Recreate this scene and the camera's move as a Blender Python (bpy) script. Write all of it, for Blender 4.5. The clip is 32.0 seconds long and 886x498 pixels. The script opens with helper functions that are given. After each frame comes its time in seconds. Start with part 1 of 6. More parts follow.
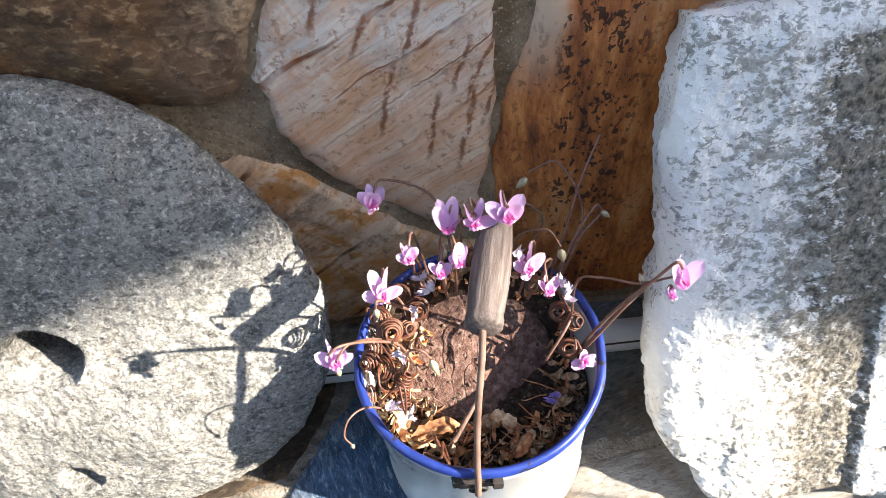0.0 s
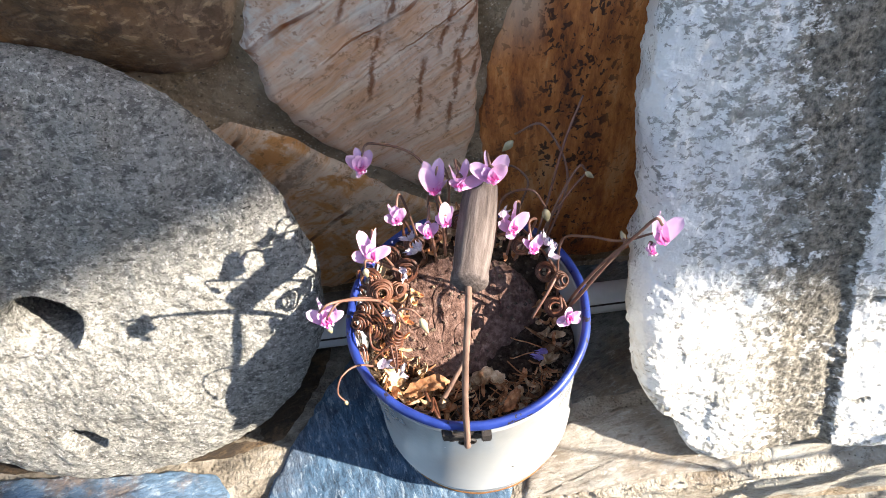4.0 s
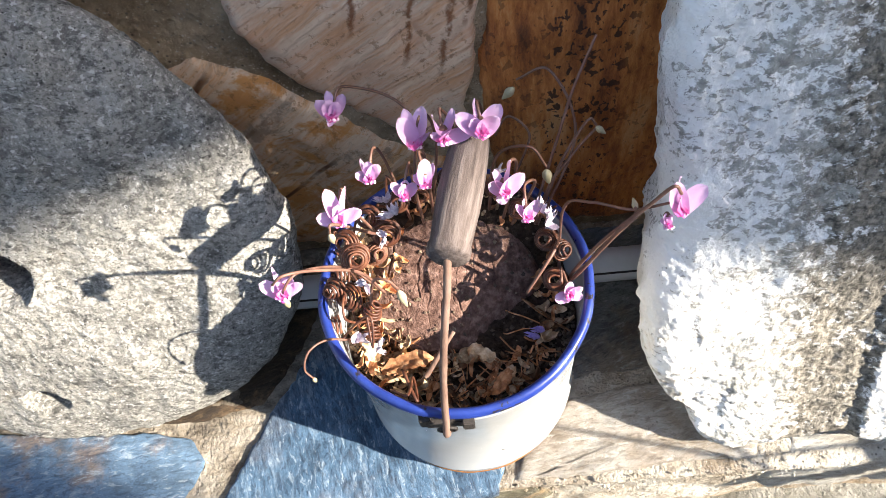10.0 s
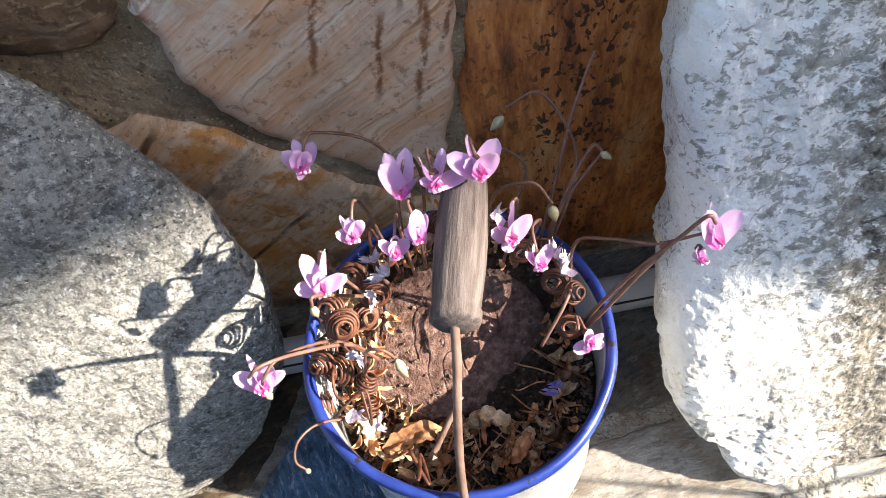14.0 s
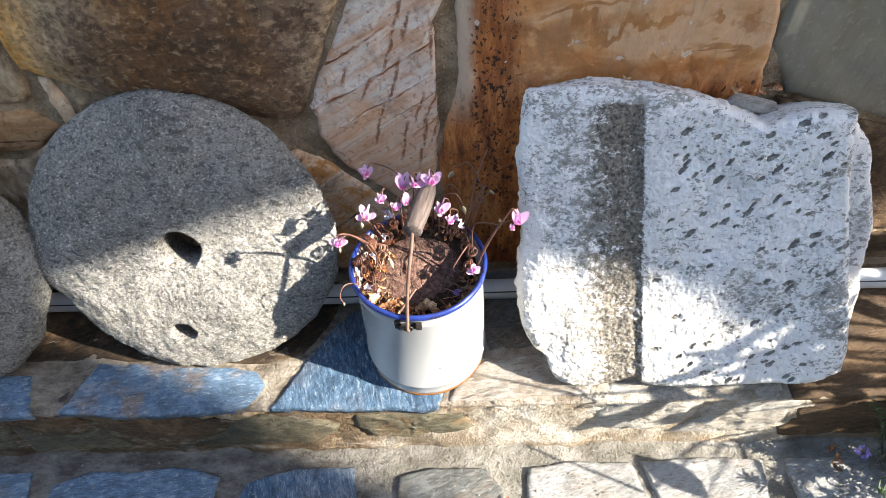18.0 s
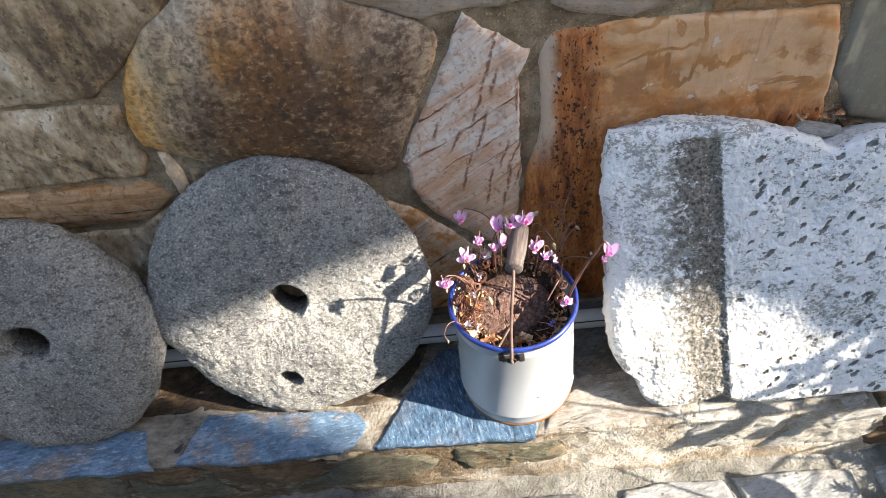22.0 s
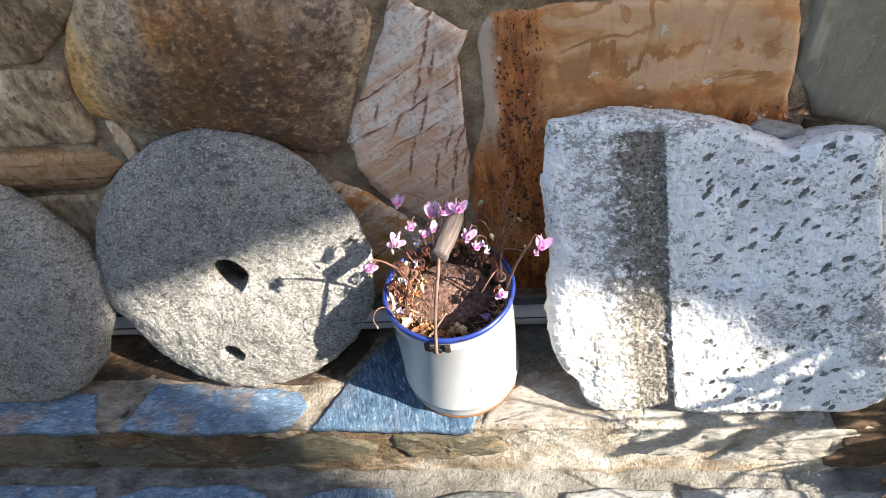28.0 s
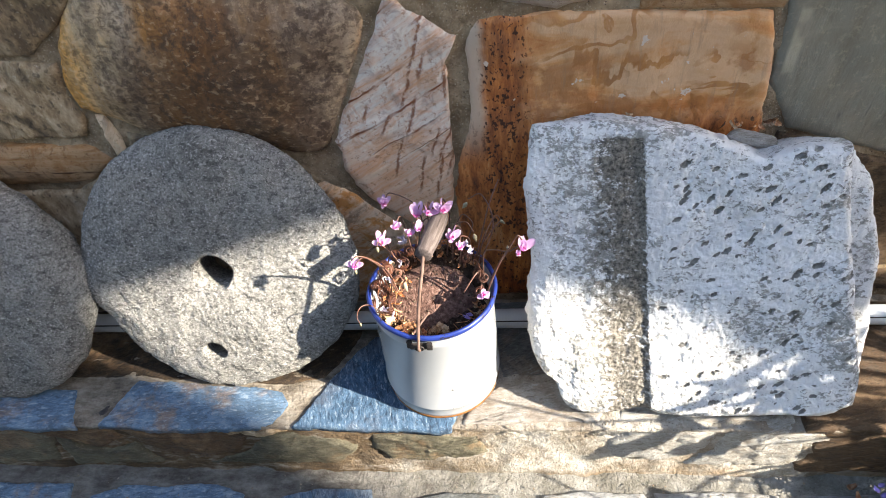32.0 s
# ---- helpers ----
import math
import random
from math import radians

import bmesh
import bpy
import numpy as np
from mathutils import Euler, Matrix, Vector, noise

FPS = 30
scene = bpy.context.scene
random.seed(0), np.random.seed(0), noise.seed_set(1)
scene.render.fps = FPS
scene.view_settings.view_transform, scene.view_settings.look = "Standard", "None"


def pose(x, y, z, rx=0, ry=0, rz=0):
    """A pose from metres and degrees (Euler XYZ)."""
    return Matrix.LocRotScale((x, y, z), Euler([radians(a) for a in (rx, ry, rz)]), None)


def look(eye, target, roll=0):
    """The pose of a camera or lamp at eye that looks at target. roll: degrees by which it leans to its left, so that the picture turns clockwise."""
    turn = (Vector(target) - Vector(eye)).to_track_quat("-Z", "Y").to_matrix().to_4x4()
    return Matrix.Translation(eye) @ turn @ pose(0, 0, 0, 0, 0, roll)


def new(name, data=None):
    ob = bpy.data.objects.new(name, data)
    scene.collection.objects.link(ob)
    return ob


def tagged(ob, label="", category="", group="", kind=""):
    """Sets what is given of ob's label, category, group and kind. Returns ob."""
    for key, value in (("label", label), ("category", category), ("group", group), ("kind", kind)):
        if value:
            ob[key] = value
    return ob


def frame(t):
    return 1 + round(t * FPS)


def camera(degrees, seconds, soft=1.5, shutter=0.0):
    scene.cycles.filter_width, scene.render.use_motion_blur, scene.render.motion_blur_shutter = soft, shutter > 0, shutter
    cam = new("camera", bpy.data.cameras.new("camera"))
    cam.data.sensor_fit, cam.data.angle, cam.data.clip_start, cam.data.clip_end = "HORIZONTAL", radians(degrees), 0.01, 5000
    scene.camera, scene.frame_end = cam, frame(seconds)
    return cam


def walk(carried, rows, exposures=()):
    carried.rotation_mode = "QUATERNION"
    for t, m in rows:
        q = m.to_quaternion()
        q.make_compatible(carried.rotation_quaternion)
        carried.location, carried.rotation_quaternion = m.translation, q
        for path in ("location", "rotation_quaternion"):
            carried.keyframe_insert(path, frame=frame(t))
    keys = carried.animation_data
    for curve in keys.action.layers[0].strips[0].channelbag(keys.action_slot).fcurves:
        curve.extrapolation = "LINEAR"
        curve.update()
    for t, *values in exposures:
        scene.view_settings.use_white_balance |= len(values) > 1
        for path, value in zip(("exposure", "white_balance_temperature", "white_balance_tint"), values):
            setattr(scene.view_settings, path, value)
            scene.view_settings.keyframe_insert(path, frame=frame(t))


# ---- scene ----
cam = camera(66.3, 32.0, soft=0.6)
PATH = [
    (0, (-0.0125, -0.2428, 0.6822), (-0.0245, 0.3373, -0.1323), -7.26),
    (0.5, (-0.0187, -0.2449, 0.6743), (-0.0305, 0.3174, -0.1526), -7.13),
    (1, (-0.0150, -0.2455, 0.6691), (-0.0128, 0.3110, -0.1618), -6.11),
    (1.5, (-0.0117, -0.2650, 0.7076), (-0.0023, 0.3152, -0.1069), -5.75),
    (2, (-0.0048, -0.2762, 0.7065), (0.0165, 0.2925, -0.1158), -6.20),
    (2.5, (-0.0082, -0.2744, 0.6977), (0.0130, 0.2897, -0.1277), -6.23),
    (4.5, (-0.0043, -0.2552, 0.6812), (-0.0328, 0.2824, -0.1615), -8.13),
    (5, (0.0036, -0.2522, 0.6703), (-0.0410, 0.2666, -0.1833), -7.07),
    (5.5, (0.0025, -0.2482, 0.6617), (-0.0709, 0.2473, -0.2038), -5.70),
    (6, (-0.0076, -0.2515, 0.6607), (-0.1216, 0.2403, -0.2025), -6.55),
    (6.5, (-0.0118, -0.2322, 0.6519), (-0.1027, 0.2512, -0.2188), -5.91),
    (7, (-0.0049, -0.2245, 0.6425), (-0.0789, 0.2584, -0.2300), -6.23),
    (7.5, (0.0081, -0.2183, 0.6424), (-0.0575, 0.2838, -0.2200), -7.19),
    (8, (0.0149, -0.2146, 0.6457), (-0.0414, 0.2937, -0.2137), -7.87),
    (8.5, (0.0176, -0.2158, 0.6398), (-0.0406, 0.2785, -0.2276), -9.39),
    (9, (0.0209, -0.2176, 0.6352), (-0.0304, 0.2665, -0.2383), -9.60),
    (9.5, (0.0208, -0.2165, 0.6352), (-0.0306, 0.2679, -0.2382), -10.17),
    (10, (0.0195, -0.2148, 0.6352), (-0.0330, 0.2681, -0.2389), -10.56),
    (10.5, (0.0197, -0.2094, 0.6329), (-0.0320, 0.2705, -0.2429), -11.25),
    (11, (0.0227, -0.2075, 0.6329), (-0.0209, 0.2889, -0.2341), -10.79),
    (11.5, (0.0180, -0.2106, 0.6256), (-0.0106, 0.2754, -0.2479), -8.79),
    (12, (0.0159, -0.1794, 0.6015), (0.0117, 0.3096, -0.2708), -8.82),
    (12.5, (-0.0084, -0.1322, 0.5609), (0.0059, 0.3322, -0.3247), -7.40),
    (13, (-0.0162, -0.1303, 0.5455), (-0.0034, 0.3241, -0.3452), -6.67),
    (13.5, (-0.0053, -0.1477, 0.5600), (-0.0050, 0.3194, -0.3242), -8.82),
    (14, (0.0064, -0.1696, 0.5957), (-0.0045, 0.3415, -0.2637), -11.62),
    (14.5, (0.0105, -0.1995, 0.6301), (-0.0257, 0.3539, -0.2021), -14.45),
    (16.5, (0.0563, -0.4468, 0.8851), (0.0269, 0.2060, 0.1281), -4.38),
    (17, (0.0379, -0.4633, 0.8968), (0.0500, 0.1885, 0.1384), -4.11),
    (17.5, (0.0588, -0.5308, 0.9106), (0.0434, 0.1404, 0.1695), -3.98),
    (18, (0.0709, -0.6190, 0.9424), (0.0353, 0.0346, 0.1864), -4.12),
    (18.5, (0.0238, -0.6423, 0.9683), (0.0267, 0.0426, 0.2396), 1.11),
    (19, (-0.0108, -0.6480, 0.9733), (0.0004, 0.0153, 0.2251), 1.46),
    (19.5, (-0.0280, -0.6483, 0.9848), (-0.0266, 0.0257, 0.2460), -0.75),
    (20, (-0.0266, -0.6511, 0.9928), (-0.0530, 0.0295, 0.2606), -3.68),
    (20.5, (-0.0258, -0.6559, 0.9920), (-0.0540, 0.0247, 0.2599), -5.19),
    (21, (-0.0205, -0.6542, 0.9923), (-0.0420, 0.0378, 0.2707), -6.59),
    (21.5, (-0.0234, -0.6608, 0.9961), (-0.0417, 0.0326, 0.2758), -6.42),
    (22, (-0.0367, -0.6651, 0.9988), (-0.0956, 0.0337, 0.2860), -9.25),
    (22.5, (-0.0441, -0.6636, 0.9868), (-0.0576, 0.0376, 0.2740), -8.32),
    (23, (-0.0522, -0.6690, 0.9872), (-0.0341, 0.0262, 0.2686), -8.65),
    (23.5, (-0.0412, -0.6710, 0.9907), (-0.0639, 0.0387, 0.2866), -10.52),
    (24, (0.0428, -0.6687, 1.0010), (-0.0422, 0.0411, 0.3018), -7.86),
    (24.5, (0.1148, -0.6927, 0.9870), (-0.0010, 0.0131, 0.2881), -7.46),
    (25, (0.1331, -0.7023, 0.9841), (0.0065, -0.0129, 0.2708), -8.14),
    (25.5, (0.1231, -0.7049, 0.9732), (-0.0230, -0.0222, 0.2573), -8.87),
    (27.5, (0.1326, -0.6463, 0.9638), (0.0066, 0.0394, 0.2469), -10.44),
    (28, (0.1273, -0.6479, 0.9617), (-0.0048, 0.0361, 0.2442), -10.16),
    (28.5, (0.1274, -0.6511, 0.9612), (-0.0043, 0.0330, 0.2439), -9.51),
    (29, (0.1291, -0.6566, 0.9695), (-0.0064, 0.0436, 0.2685), -9.50),
    (29.5, (0.1250, -0.6670, 0.9686), (-0.0090, 0.0363, 0.2704), -8.80),
    (30, (0.1231, -0.6792, 0.9679), (-0.0020, 0.0286, 0.2726), -7.85),
    (30.5, (0.1219, -0.6984, 0.9632), (-0.0055, 0.0049, 0.2639), -7.07),
    (31, (0.1154, -0.7048, 0.9614), (-0.0097, -0.0058, 0.2573), -6.86),
    (31.5, (0.1066, -0.7008, 0.9586), (-0.0296, 0.0018, 0.2602), -7.22),
    (32, (0.1257, -0.6806, 0.9565), (0.0208, 0.0245, 0.2551), -7.15),
]
EXPOSURES = [(0.0, 2.52, 6700, 10), (2.5, 2.48, 6700, 10), (5.0, 2.30, 6700, 10), (14.5, 2.32, 6700, 10), (17.0, 2.26, 6700, 10), (32.0, 2.24, 6700, 10)]
walk(cam, [(t, look(eye, target, roll)) for t, eye, target, roll in PATH], EXPOSURES)

# ---- light: a low sun from the right and in front, and the sky ----
SUN_DIR = Vector((0.822, -0.313, 0.490)).normalized()
world = bpy.data.worlds.new("world")
scene.world = world
world.use_nodes = True
wn = world.node_tree
sky = wn.nodes.new("ShaderNodeTexSky")
sky.sky_type, sky.sun_disc = "NISHITA", False
sky.sun_elevation, sky.sun_rotation = math.asin(SUN_DIR.z), math.atan2(SUN_DIR.x, SUN_DIR.y)
background = wn.nodes["Background"]
background.inputs["Strength"].default_value = 0.104
wn.links.new(sky.outputs["Color"], background.inputs["Color"])
sun_data = bpy.data.lights.new("sun", "SUN")
sun_data.energy, sun_data.angle, sun_data.color = 4.3, radians(0.53), (1.0, 0.93, 0.82)
sun = new("sun", sun_data)
sun.matrix_world = look(SUN_DIR * 12.0, (0, 0, 0))

# ---- materials ----
class Nodes:
    """A small builder for one procedural material."""

    def __init__(self, name, rough=0.8, metal=0.0, spec=0.4):
        self.m = bpy.data.materials.new(name)
        self.m.use_nodes = True
        self.t = self.m.node_tree
        self.b = self.t.nodes["Principled BSDF"]
        self.b.inputs["Roughness"].default_value = rough
        self.b.inputs["Metallic"].default_value = metal
        self.b.inputs["Specular IOR Level"].default_value = spec
        self.co = self.t.nodes.new("ShaderNodeTexCoord").outputs["Object"]

    def node(self, kind):
        return self.t.nodes.new(kind)

    def link(self, a, b):
        self.t.links.new(a, b)

    def put(self, sock, v):
        if isinstance(v, bpy.types.NodeSocket):
            self.link(v, sock)
        elif isinstance(v, tuple) and len(v) == 3 and sock.type == "RGBA":
            sock.default_value = (*v, 1)
        else:
            sock.default_value = v

    def map(self, scale=(1, 1, 1), turn=(0, 0, 0), shift=(0, 0, 0), co=None):
        n = self.node("ShaderNodeMapping")
        self.link(co or self.co, n.inputs["Vector"])
        n.inputs["Scale"].default_value = scale
        n.inputs["Rotation"].default_value = [radians(a) for a in turn]
        n.inputs["Location"].default_value = shift
        return n.outputs["Vector"]

    def noise(self, scale, detail=6, rough=0.6, co=None, warp=0.0):
        n = self.node("ShaderNodeTexNoise")
        self.link(co or self.co, n.inputs["Vector"])
        n.inputs["Scale"].default_value, n.inputs["Detail"].default_value = scale, detail
        n.inputs["Roughness"].default_value, n.inputs["Distortion"].default_value = rough, warp
        return n.outputs["Fac"]

    def cells(self, scale, feature="F1", co=None, jitter=1.0):
        n = self.node("ShaderNodeTexVoronoi")
        n.feature = feature
        self.link(co or self.co, n.inputs["Vector"])
        n.inputs["Scale"].default_value, n.inputs["Randomness"].default_value = scale, jitter
        return n.outputs["Distance"]

    def cell_tone(self, scale, co=None):
        n = self.node("ShaderNodeTexVoronoi")
        self.link(co or self.co, n.inputs["Vector"])
        n.inputs["Scale"].default_value = scale
        s = self.node("ShaderNodeSeparateColor")
        self.link(n.outputs["Color"], s.inputs["Color"])
        return s.outputs["Red"]

    def waves(self, scale, warp=4.0, detail=3, co=None, axis="X", rough=1.0):
        n = self.node("ShaderNodeTexWave")
        n.bands_direction = axis
        self.link(co or self.co, n.inputs["Vector"])
        n.inputs["Scale"].default_value, n.inputs["Distortion"].default_value = scale, warp
        n.inputs["Detail"].default_value, n.inputs["Detail Scale"].default_value = detail, rough
        return n.outputs["Fac"]

    def axis(self, which, co=None):
        s = self.node("ShaderNodeSeparateXYZ")
        self.link(co or self.co, s.inputs["Vector"])
        return s.outputs[which]

    def ramp(self, fac, *stops, ease="LINEAR"):
        n = self.node("ShaderNodeValToRGB")
        n.color_ramp.interpolation = ease
        self.put(n.inputs["Fac"], fac)
        e = n.color_ramp.elements
        while len(e) < len(stops):
            e.new(0.5)
        for el, (p, c) in zip(e, stops):
            el.position, el.color = p, (*(c if isinstance(c, tuple) else (c, c, c)), 1)
        return n.outputs["Color"]

    def mix(self, fac, a, b, mode="MIX"):
        n = self.node("ShaderNodeMix")
        n.data_type, n.blend_type = "RGBA", mode
        for sock, v in ((n.inputs["Factor"], fac), (n.inputs[6], a), (n.inputs[7], b)):
            self.put(sock, v)
        return n.outputs[2]

    def math(self, op, a, b=0.0, c=0.0, clamp=False):
        n = self.node("ShaderNodeMath")
        n.operation, n.use_clamp = op, clamp
        for sock, v in zip(n.inputs, (a, b, c)):
            self.put(sock, v)
        return n.outputs[0]

    def span(self, v, lo, hi):
        """0 below lo, 1 above hi."""
        n = self.node("ShaderNodeMapRange")
        n.clamp, n.interpolation_type = True, "SMOOTHSTEP"
        self.put(n.inputs["Value"], v)
        n.inputs["From Min"].default_value, n.inputs["From Max"].default_value = lo, hi
        return n.outputs["Result"]

    def random(self):
        return self.node("ShaderNodeObjectInfo").outputs["Random"]

    def island(self):
        return self.node("ShaderNodeNewGeometry").outputs["Random Per Island"]

    def hue(self, color, hue=0.5, sat=1.0, val=1.0):
        n = self.node("ShaderNodeHueSaturation")
        for k, v in (("Color", color), ("Hue", hue), ("Saturation", sat), ("Value", val)):
            self.put(n.inputs[k], v)
        return n.outputs["Color"]

    def bump(self, height, strength=0.5, depth=0.004):
        n = self.node("ShaderNodeBump")
        n.inputs["Strength"].default_value, n.inputs["Distance"].default_value = strength, depth
        self.put(n.inputs["Height"], height)
        if self.b.inputs["Normal"].links:
            self.link(self.b.inputs["Normal"].links[0].from_socket, n.inputs["Normal"])
        self.link(n.outputs["Normal"], self.b.inputs["Normal"])

    def done(self, color, rough=None):
        self.put(self.b.inputs["Base Color"], color)
        if rough is not None:
            self.put(self.b.inputs["Roughness"], rough)
        return self.m


def mat_mortar(name, base, dark, pale, stain=None, end_tone=None):
    k = Nodes(name, 0.95, spec=0.2)
    grain = k.noise(420, 4, 0.7)
    blot = k.noise(14, 6, 0.65)
    c = k.mix(k.span(blot, 0.3, 0.7), dark, base)
    if stain:
        c = k.mix(k.math("MULTIPLY", k.span(k.noise(5, 5, 0.65, k.map((0.6, 1, 1.6), shift=(2, 0, 1)), 0.5), 0.46, 0.62), 0.7), c, stain)
    c = k.mix(k.math("MULTIPLY", k.span(k.noise(60, 5, 0.75), 0.52, 0.66), 0.6), c, dark)
    c = k.mix(k.span(grain, 0.58, 0.75), c, pale)
    c = k.mix(k.span(k.cells(190), 0.28, 0.10), c, k.mix(k.math("MULTIPLY", k.cell_tone(190), 0.6), k_mix(dark, (0.03, 0.03, 0.03), 0.5), pale))
    if end_tone:  # darker towards low x, with a blotchy edge
        c = k.mix(k.math("MULTIPLY", k.span(k.math("ADD", k.axis("X"), k.math("MULTIPLY", k.noise(6, 5, 0.7), 0.4)), 0.24, 0.06), 0.92), c, k.ramp(k.noise(34, 6, 0.75, k.map((0.5, 1, 1.6))), (0.38, k_mix(end_tone, (0.03, 0.02, 0.015), 0.7)), (0.52, end_tone), (0.66, k_mix(end_tone, pale, 0.35))))
    k.bump(grain, 0.6, 0.002)
    k.bump(blot, 0.7, 0.014)
    k.bump(k.noise(60, 5, 0.75), 1.0, 0.010)
    k.bump(k.cells(190), 0.35, 0.003)
    return k.done(c)


def mat_rust(name, tones, grey):
    """Brown and ochre quartzite with a hammered, scaly skin."""
    k = Nodes(name, 0.72, spec=0.35)
    warp = k.map((1, 1, 0.55))
    big = k.noise(9, 5, 0.6, warp, 0.6)
    mid = k.noise(38, 6, 0.7, k.map((1.3, 1, 0.7)))
    c = k.ramp(k.mix(0.5, big, mid), (0.38, tones[0]), (0.46, tones[1]), (0.54, tones[2]), (0.62, grey))
    scale = k.noise(120, 3, 0.6, k.map((1, 1, 0.7)))
    c = k.mix(k.span(scale, 0.56, 0.68), c, k.mix(0.6, c, (0.02, 0.014, 0.01)))
    c = k.mix(k.span(k.noise(210, 3), 0.6, 0.75), c, k.mix(0.4, c, grey))
    k.bump(scale, 0.55, 0.004)
    k.bump(mid, 0.5, 0.008)
    c = k.hue(c, 0.508, 0.92, 1.5)
    return k.done(c, k.ramp(mid, (0.3, 0.55), (0.7, 0.85)))


def mat_bedded(name, pale, warm, line, turn, seam=70.0, marks=(), mottle=0.55):
    """A split stone with bedding lines across its face."""
    k = Nodes(name, 0.7, spec=0.35)
    co = k.map((1, 1, 1), (0, turn, 0))
    bands = k.noise(13, 8, 0.7, k.map((0.35, 1, 3.0), co=co), 0.5)
    fine = k.noise(22, 8, 0.75, k.map((0.3, 1, 5.0), co=co))
    blot = k.noise(24, 7, 0.7, warp=0.5)
    c = k.ramp(k.mix(0.45, bands, fine), (0.38, warm), (0.47, k_mix(warm, pale, 0.6)), (0.54, pale), (0.66, k_mix(pale, warm, 0.35)))
    c = k.mix(k.math("MULTIPLY", k.span(blot, 0.50, 0.62), mottle), c, warm)
    c = k.mix(k.math("MULTIPLY", k.span(blot, 0.46, 0.36), mottle * 0.8), c, k_mix(line, pale, 0.25))
    seams = k.waves(seam / 10, 6.0, 4, k.map((0.12, 1, 1), co=co), "Z", 1.5)
    c = k.mix(k.math("MULTIPLY", k.span(seams, 0.982, 0.999), k.span(k.noise(12, 3), 0.45, 0.58)), c, line)
    if marks:
        x, z = k.axis("X"), k.axis("Z")
        # warmer towards its foot
        c = k.mix(k.math("MULTIPLY", k.span(k.math("ADD", z, k.math("MULTIPLY", k.noise(13, 5, 0.7), 0.16)), 0.47, 0.36), 0.78), c, k.mix(k.span(fine, 0.4, 0.6), k_mix(warm, (0.78, 0.48, 0.28), 0.6), (0.80, 0.60, 0.42)))
        sway = k.math("MULTIPLY", k.math("SUBTRACT", k.noise(34, 6, 0.7), 0.5), 0.016)
        feather = k.math("MULTIPLY", k.noise(160, 4, 0.75), 0.0050)
        for x0, z0, x1, z1 in marks:
            run = (x1 - x0) / (z1 - z0)
            off = k.math("ABSOLUTE", k.math("ADD", k.math("SUBTRACT", x, k.math("MULTIPLY_ADD", z, run, x0 - run * z0)), sway))
            on = k.math("MULTIPLY", k.span(k.math("ADD", off, feather), 0.0062, 0.0030), k.math("MULTIPLY", k.span(z, z1 - 0.012, z1 + 0.01), k.span(z, z0 + 0.008, z0 - 0.008)))
            on = k.math("MULTIPLY", on, k.span(k.noise(70, 4, 0.7), 0.34, 0.5))
            c = k.mix(k.math("MULTIPLY", on, 0.85), c, line)
    c = k.mix(k.math("MULTIPLY", k.span(k.noise(110, 6, 0.75), 0.55, 0.62), 0.6), c, k_mix(line, warm, 0.35))
    k.bump(fine, 0.8, 0.008)
    k.bump(k.noise(140, 6, 0.75), 0.6, 0.003)
    k.bump(k.span(seams, 0.96, 0.999), 0.3, 0.003)
    return k.done(k.hue(c, 0.495, 1.12, 1.10))


def k_mix(a, b, f):
    return tuple(x * (1 - f) + y * f for x, y in zip(a, b))


def mat_slate(name, blue, dark, pale, turn, rusty=0.0, stretch=3.5):
    """Cleaved slate with short flecks along its grain, rusty patches and paler worn ridges."""
    k = Nodes(name, 0.6, spec=0.4)
    co = k.map((1, 1, 1), (0, 0, turn))
    streak = k.noise(22, 7, 0.75, k.map((stretch, 1.0, stretch), co=co), 0.6)
    blot = k.noise(15, 7, 0.7, warp=0.6)
    flake = k.noise(85, 6, 0.75, k.map((2.4, 0.7, 2.4), co=co), 0.5)
    c = k.ramp(k.mix(0.55, streak, blot), (0.36, dark), (0.45, k_mix(dark, blue, 0.6)), (0.52, blue), (0.60, k_mix(blue, pale, 0.4)), (0.70, pale))
    rust = k.span(k.math("ADD", k.noise(9, 6, 0.7, k.map((1, 1, 1), shift=(3, 1, 0))), k.math("MULTIPLY", k.random(), 0.08)), 0.54, 0.66)
    c = k.mix(k.math("MULTIPLY", rust, rusty), c, k.ramp(k.noise(50, 4, 0.7), (0.35, (0.16, 0.085, 0.04)), (0.65, (0.42, 0.27, 0.14))))
    c = k.mix(k.math("MULTIPLY", k.span(flake, 0.53, 0.60), 0.6), c, dark)
    c = k.mix(k.math("MULTIPLY", k.span(flake, 0.45, 0.38), 0.65), c, pale)
    c = k.mix(k.math("MULTIPLY", k.span(k.noise(260, 4, 0.75), 0.58, 0.68), 0.5), c, k.mix(0.5, dark, (0.02, 0.02, 0.02)))
    k.bump(streak, 0.8, 0.005)
    k.bump(flake, 1.0, 0.005)
    return k.done(k.hue(c, 0.5, 1.0, k.ramp(k.random(), (0, 0.88), (1, 1.12))), k.ramp(blot, (0.3, 0.48), (0.7, 0.8)))


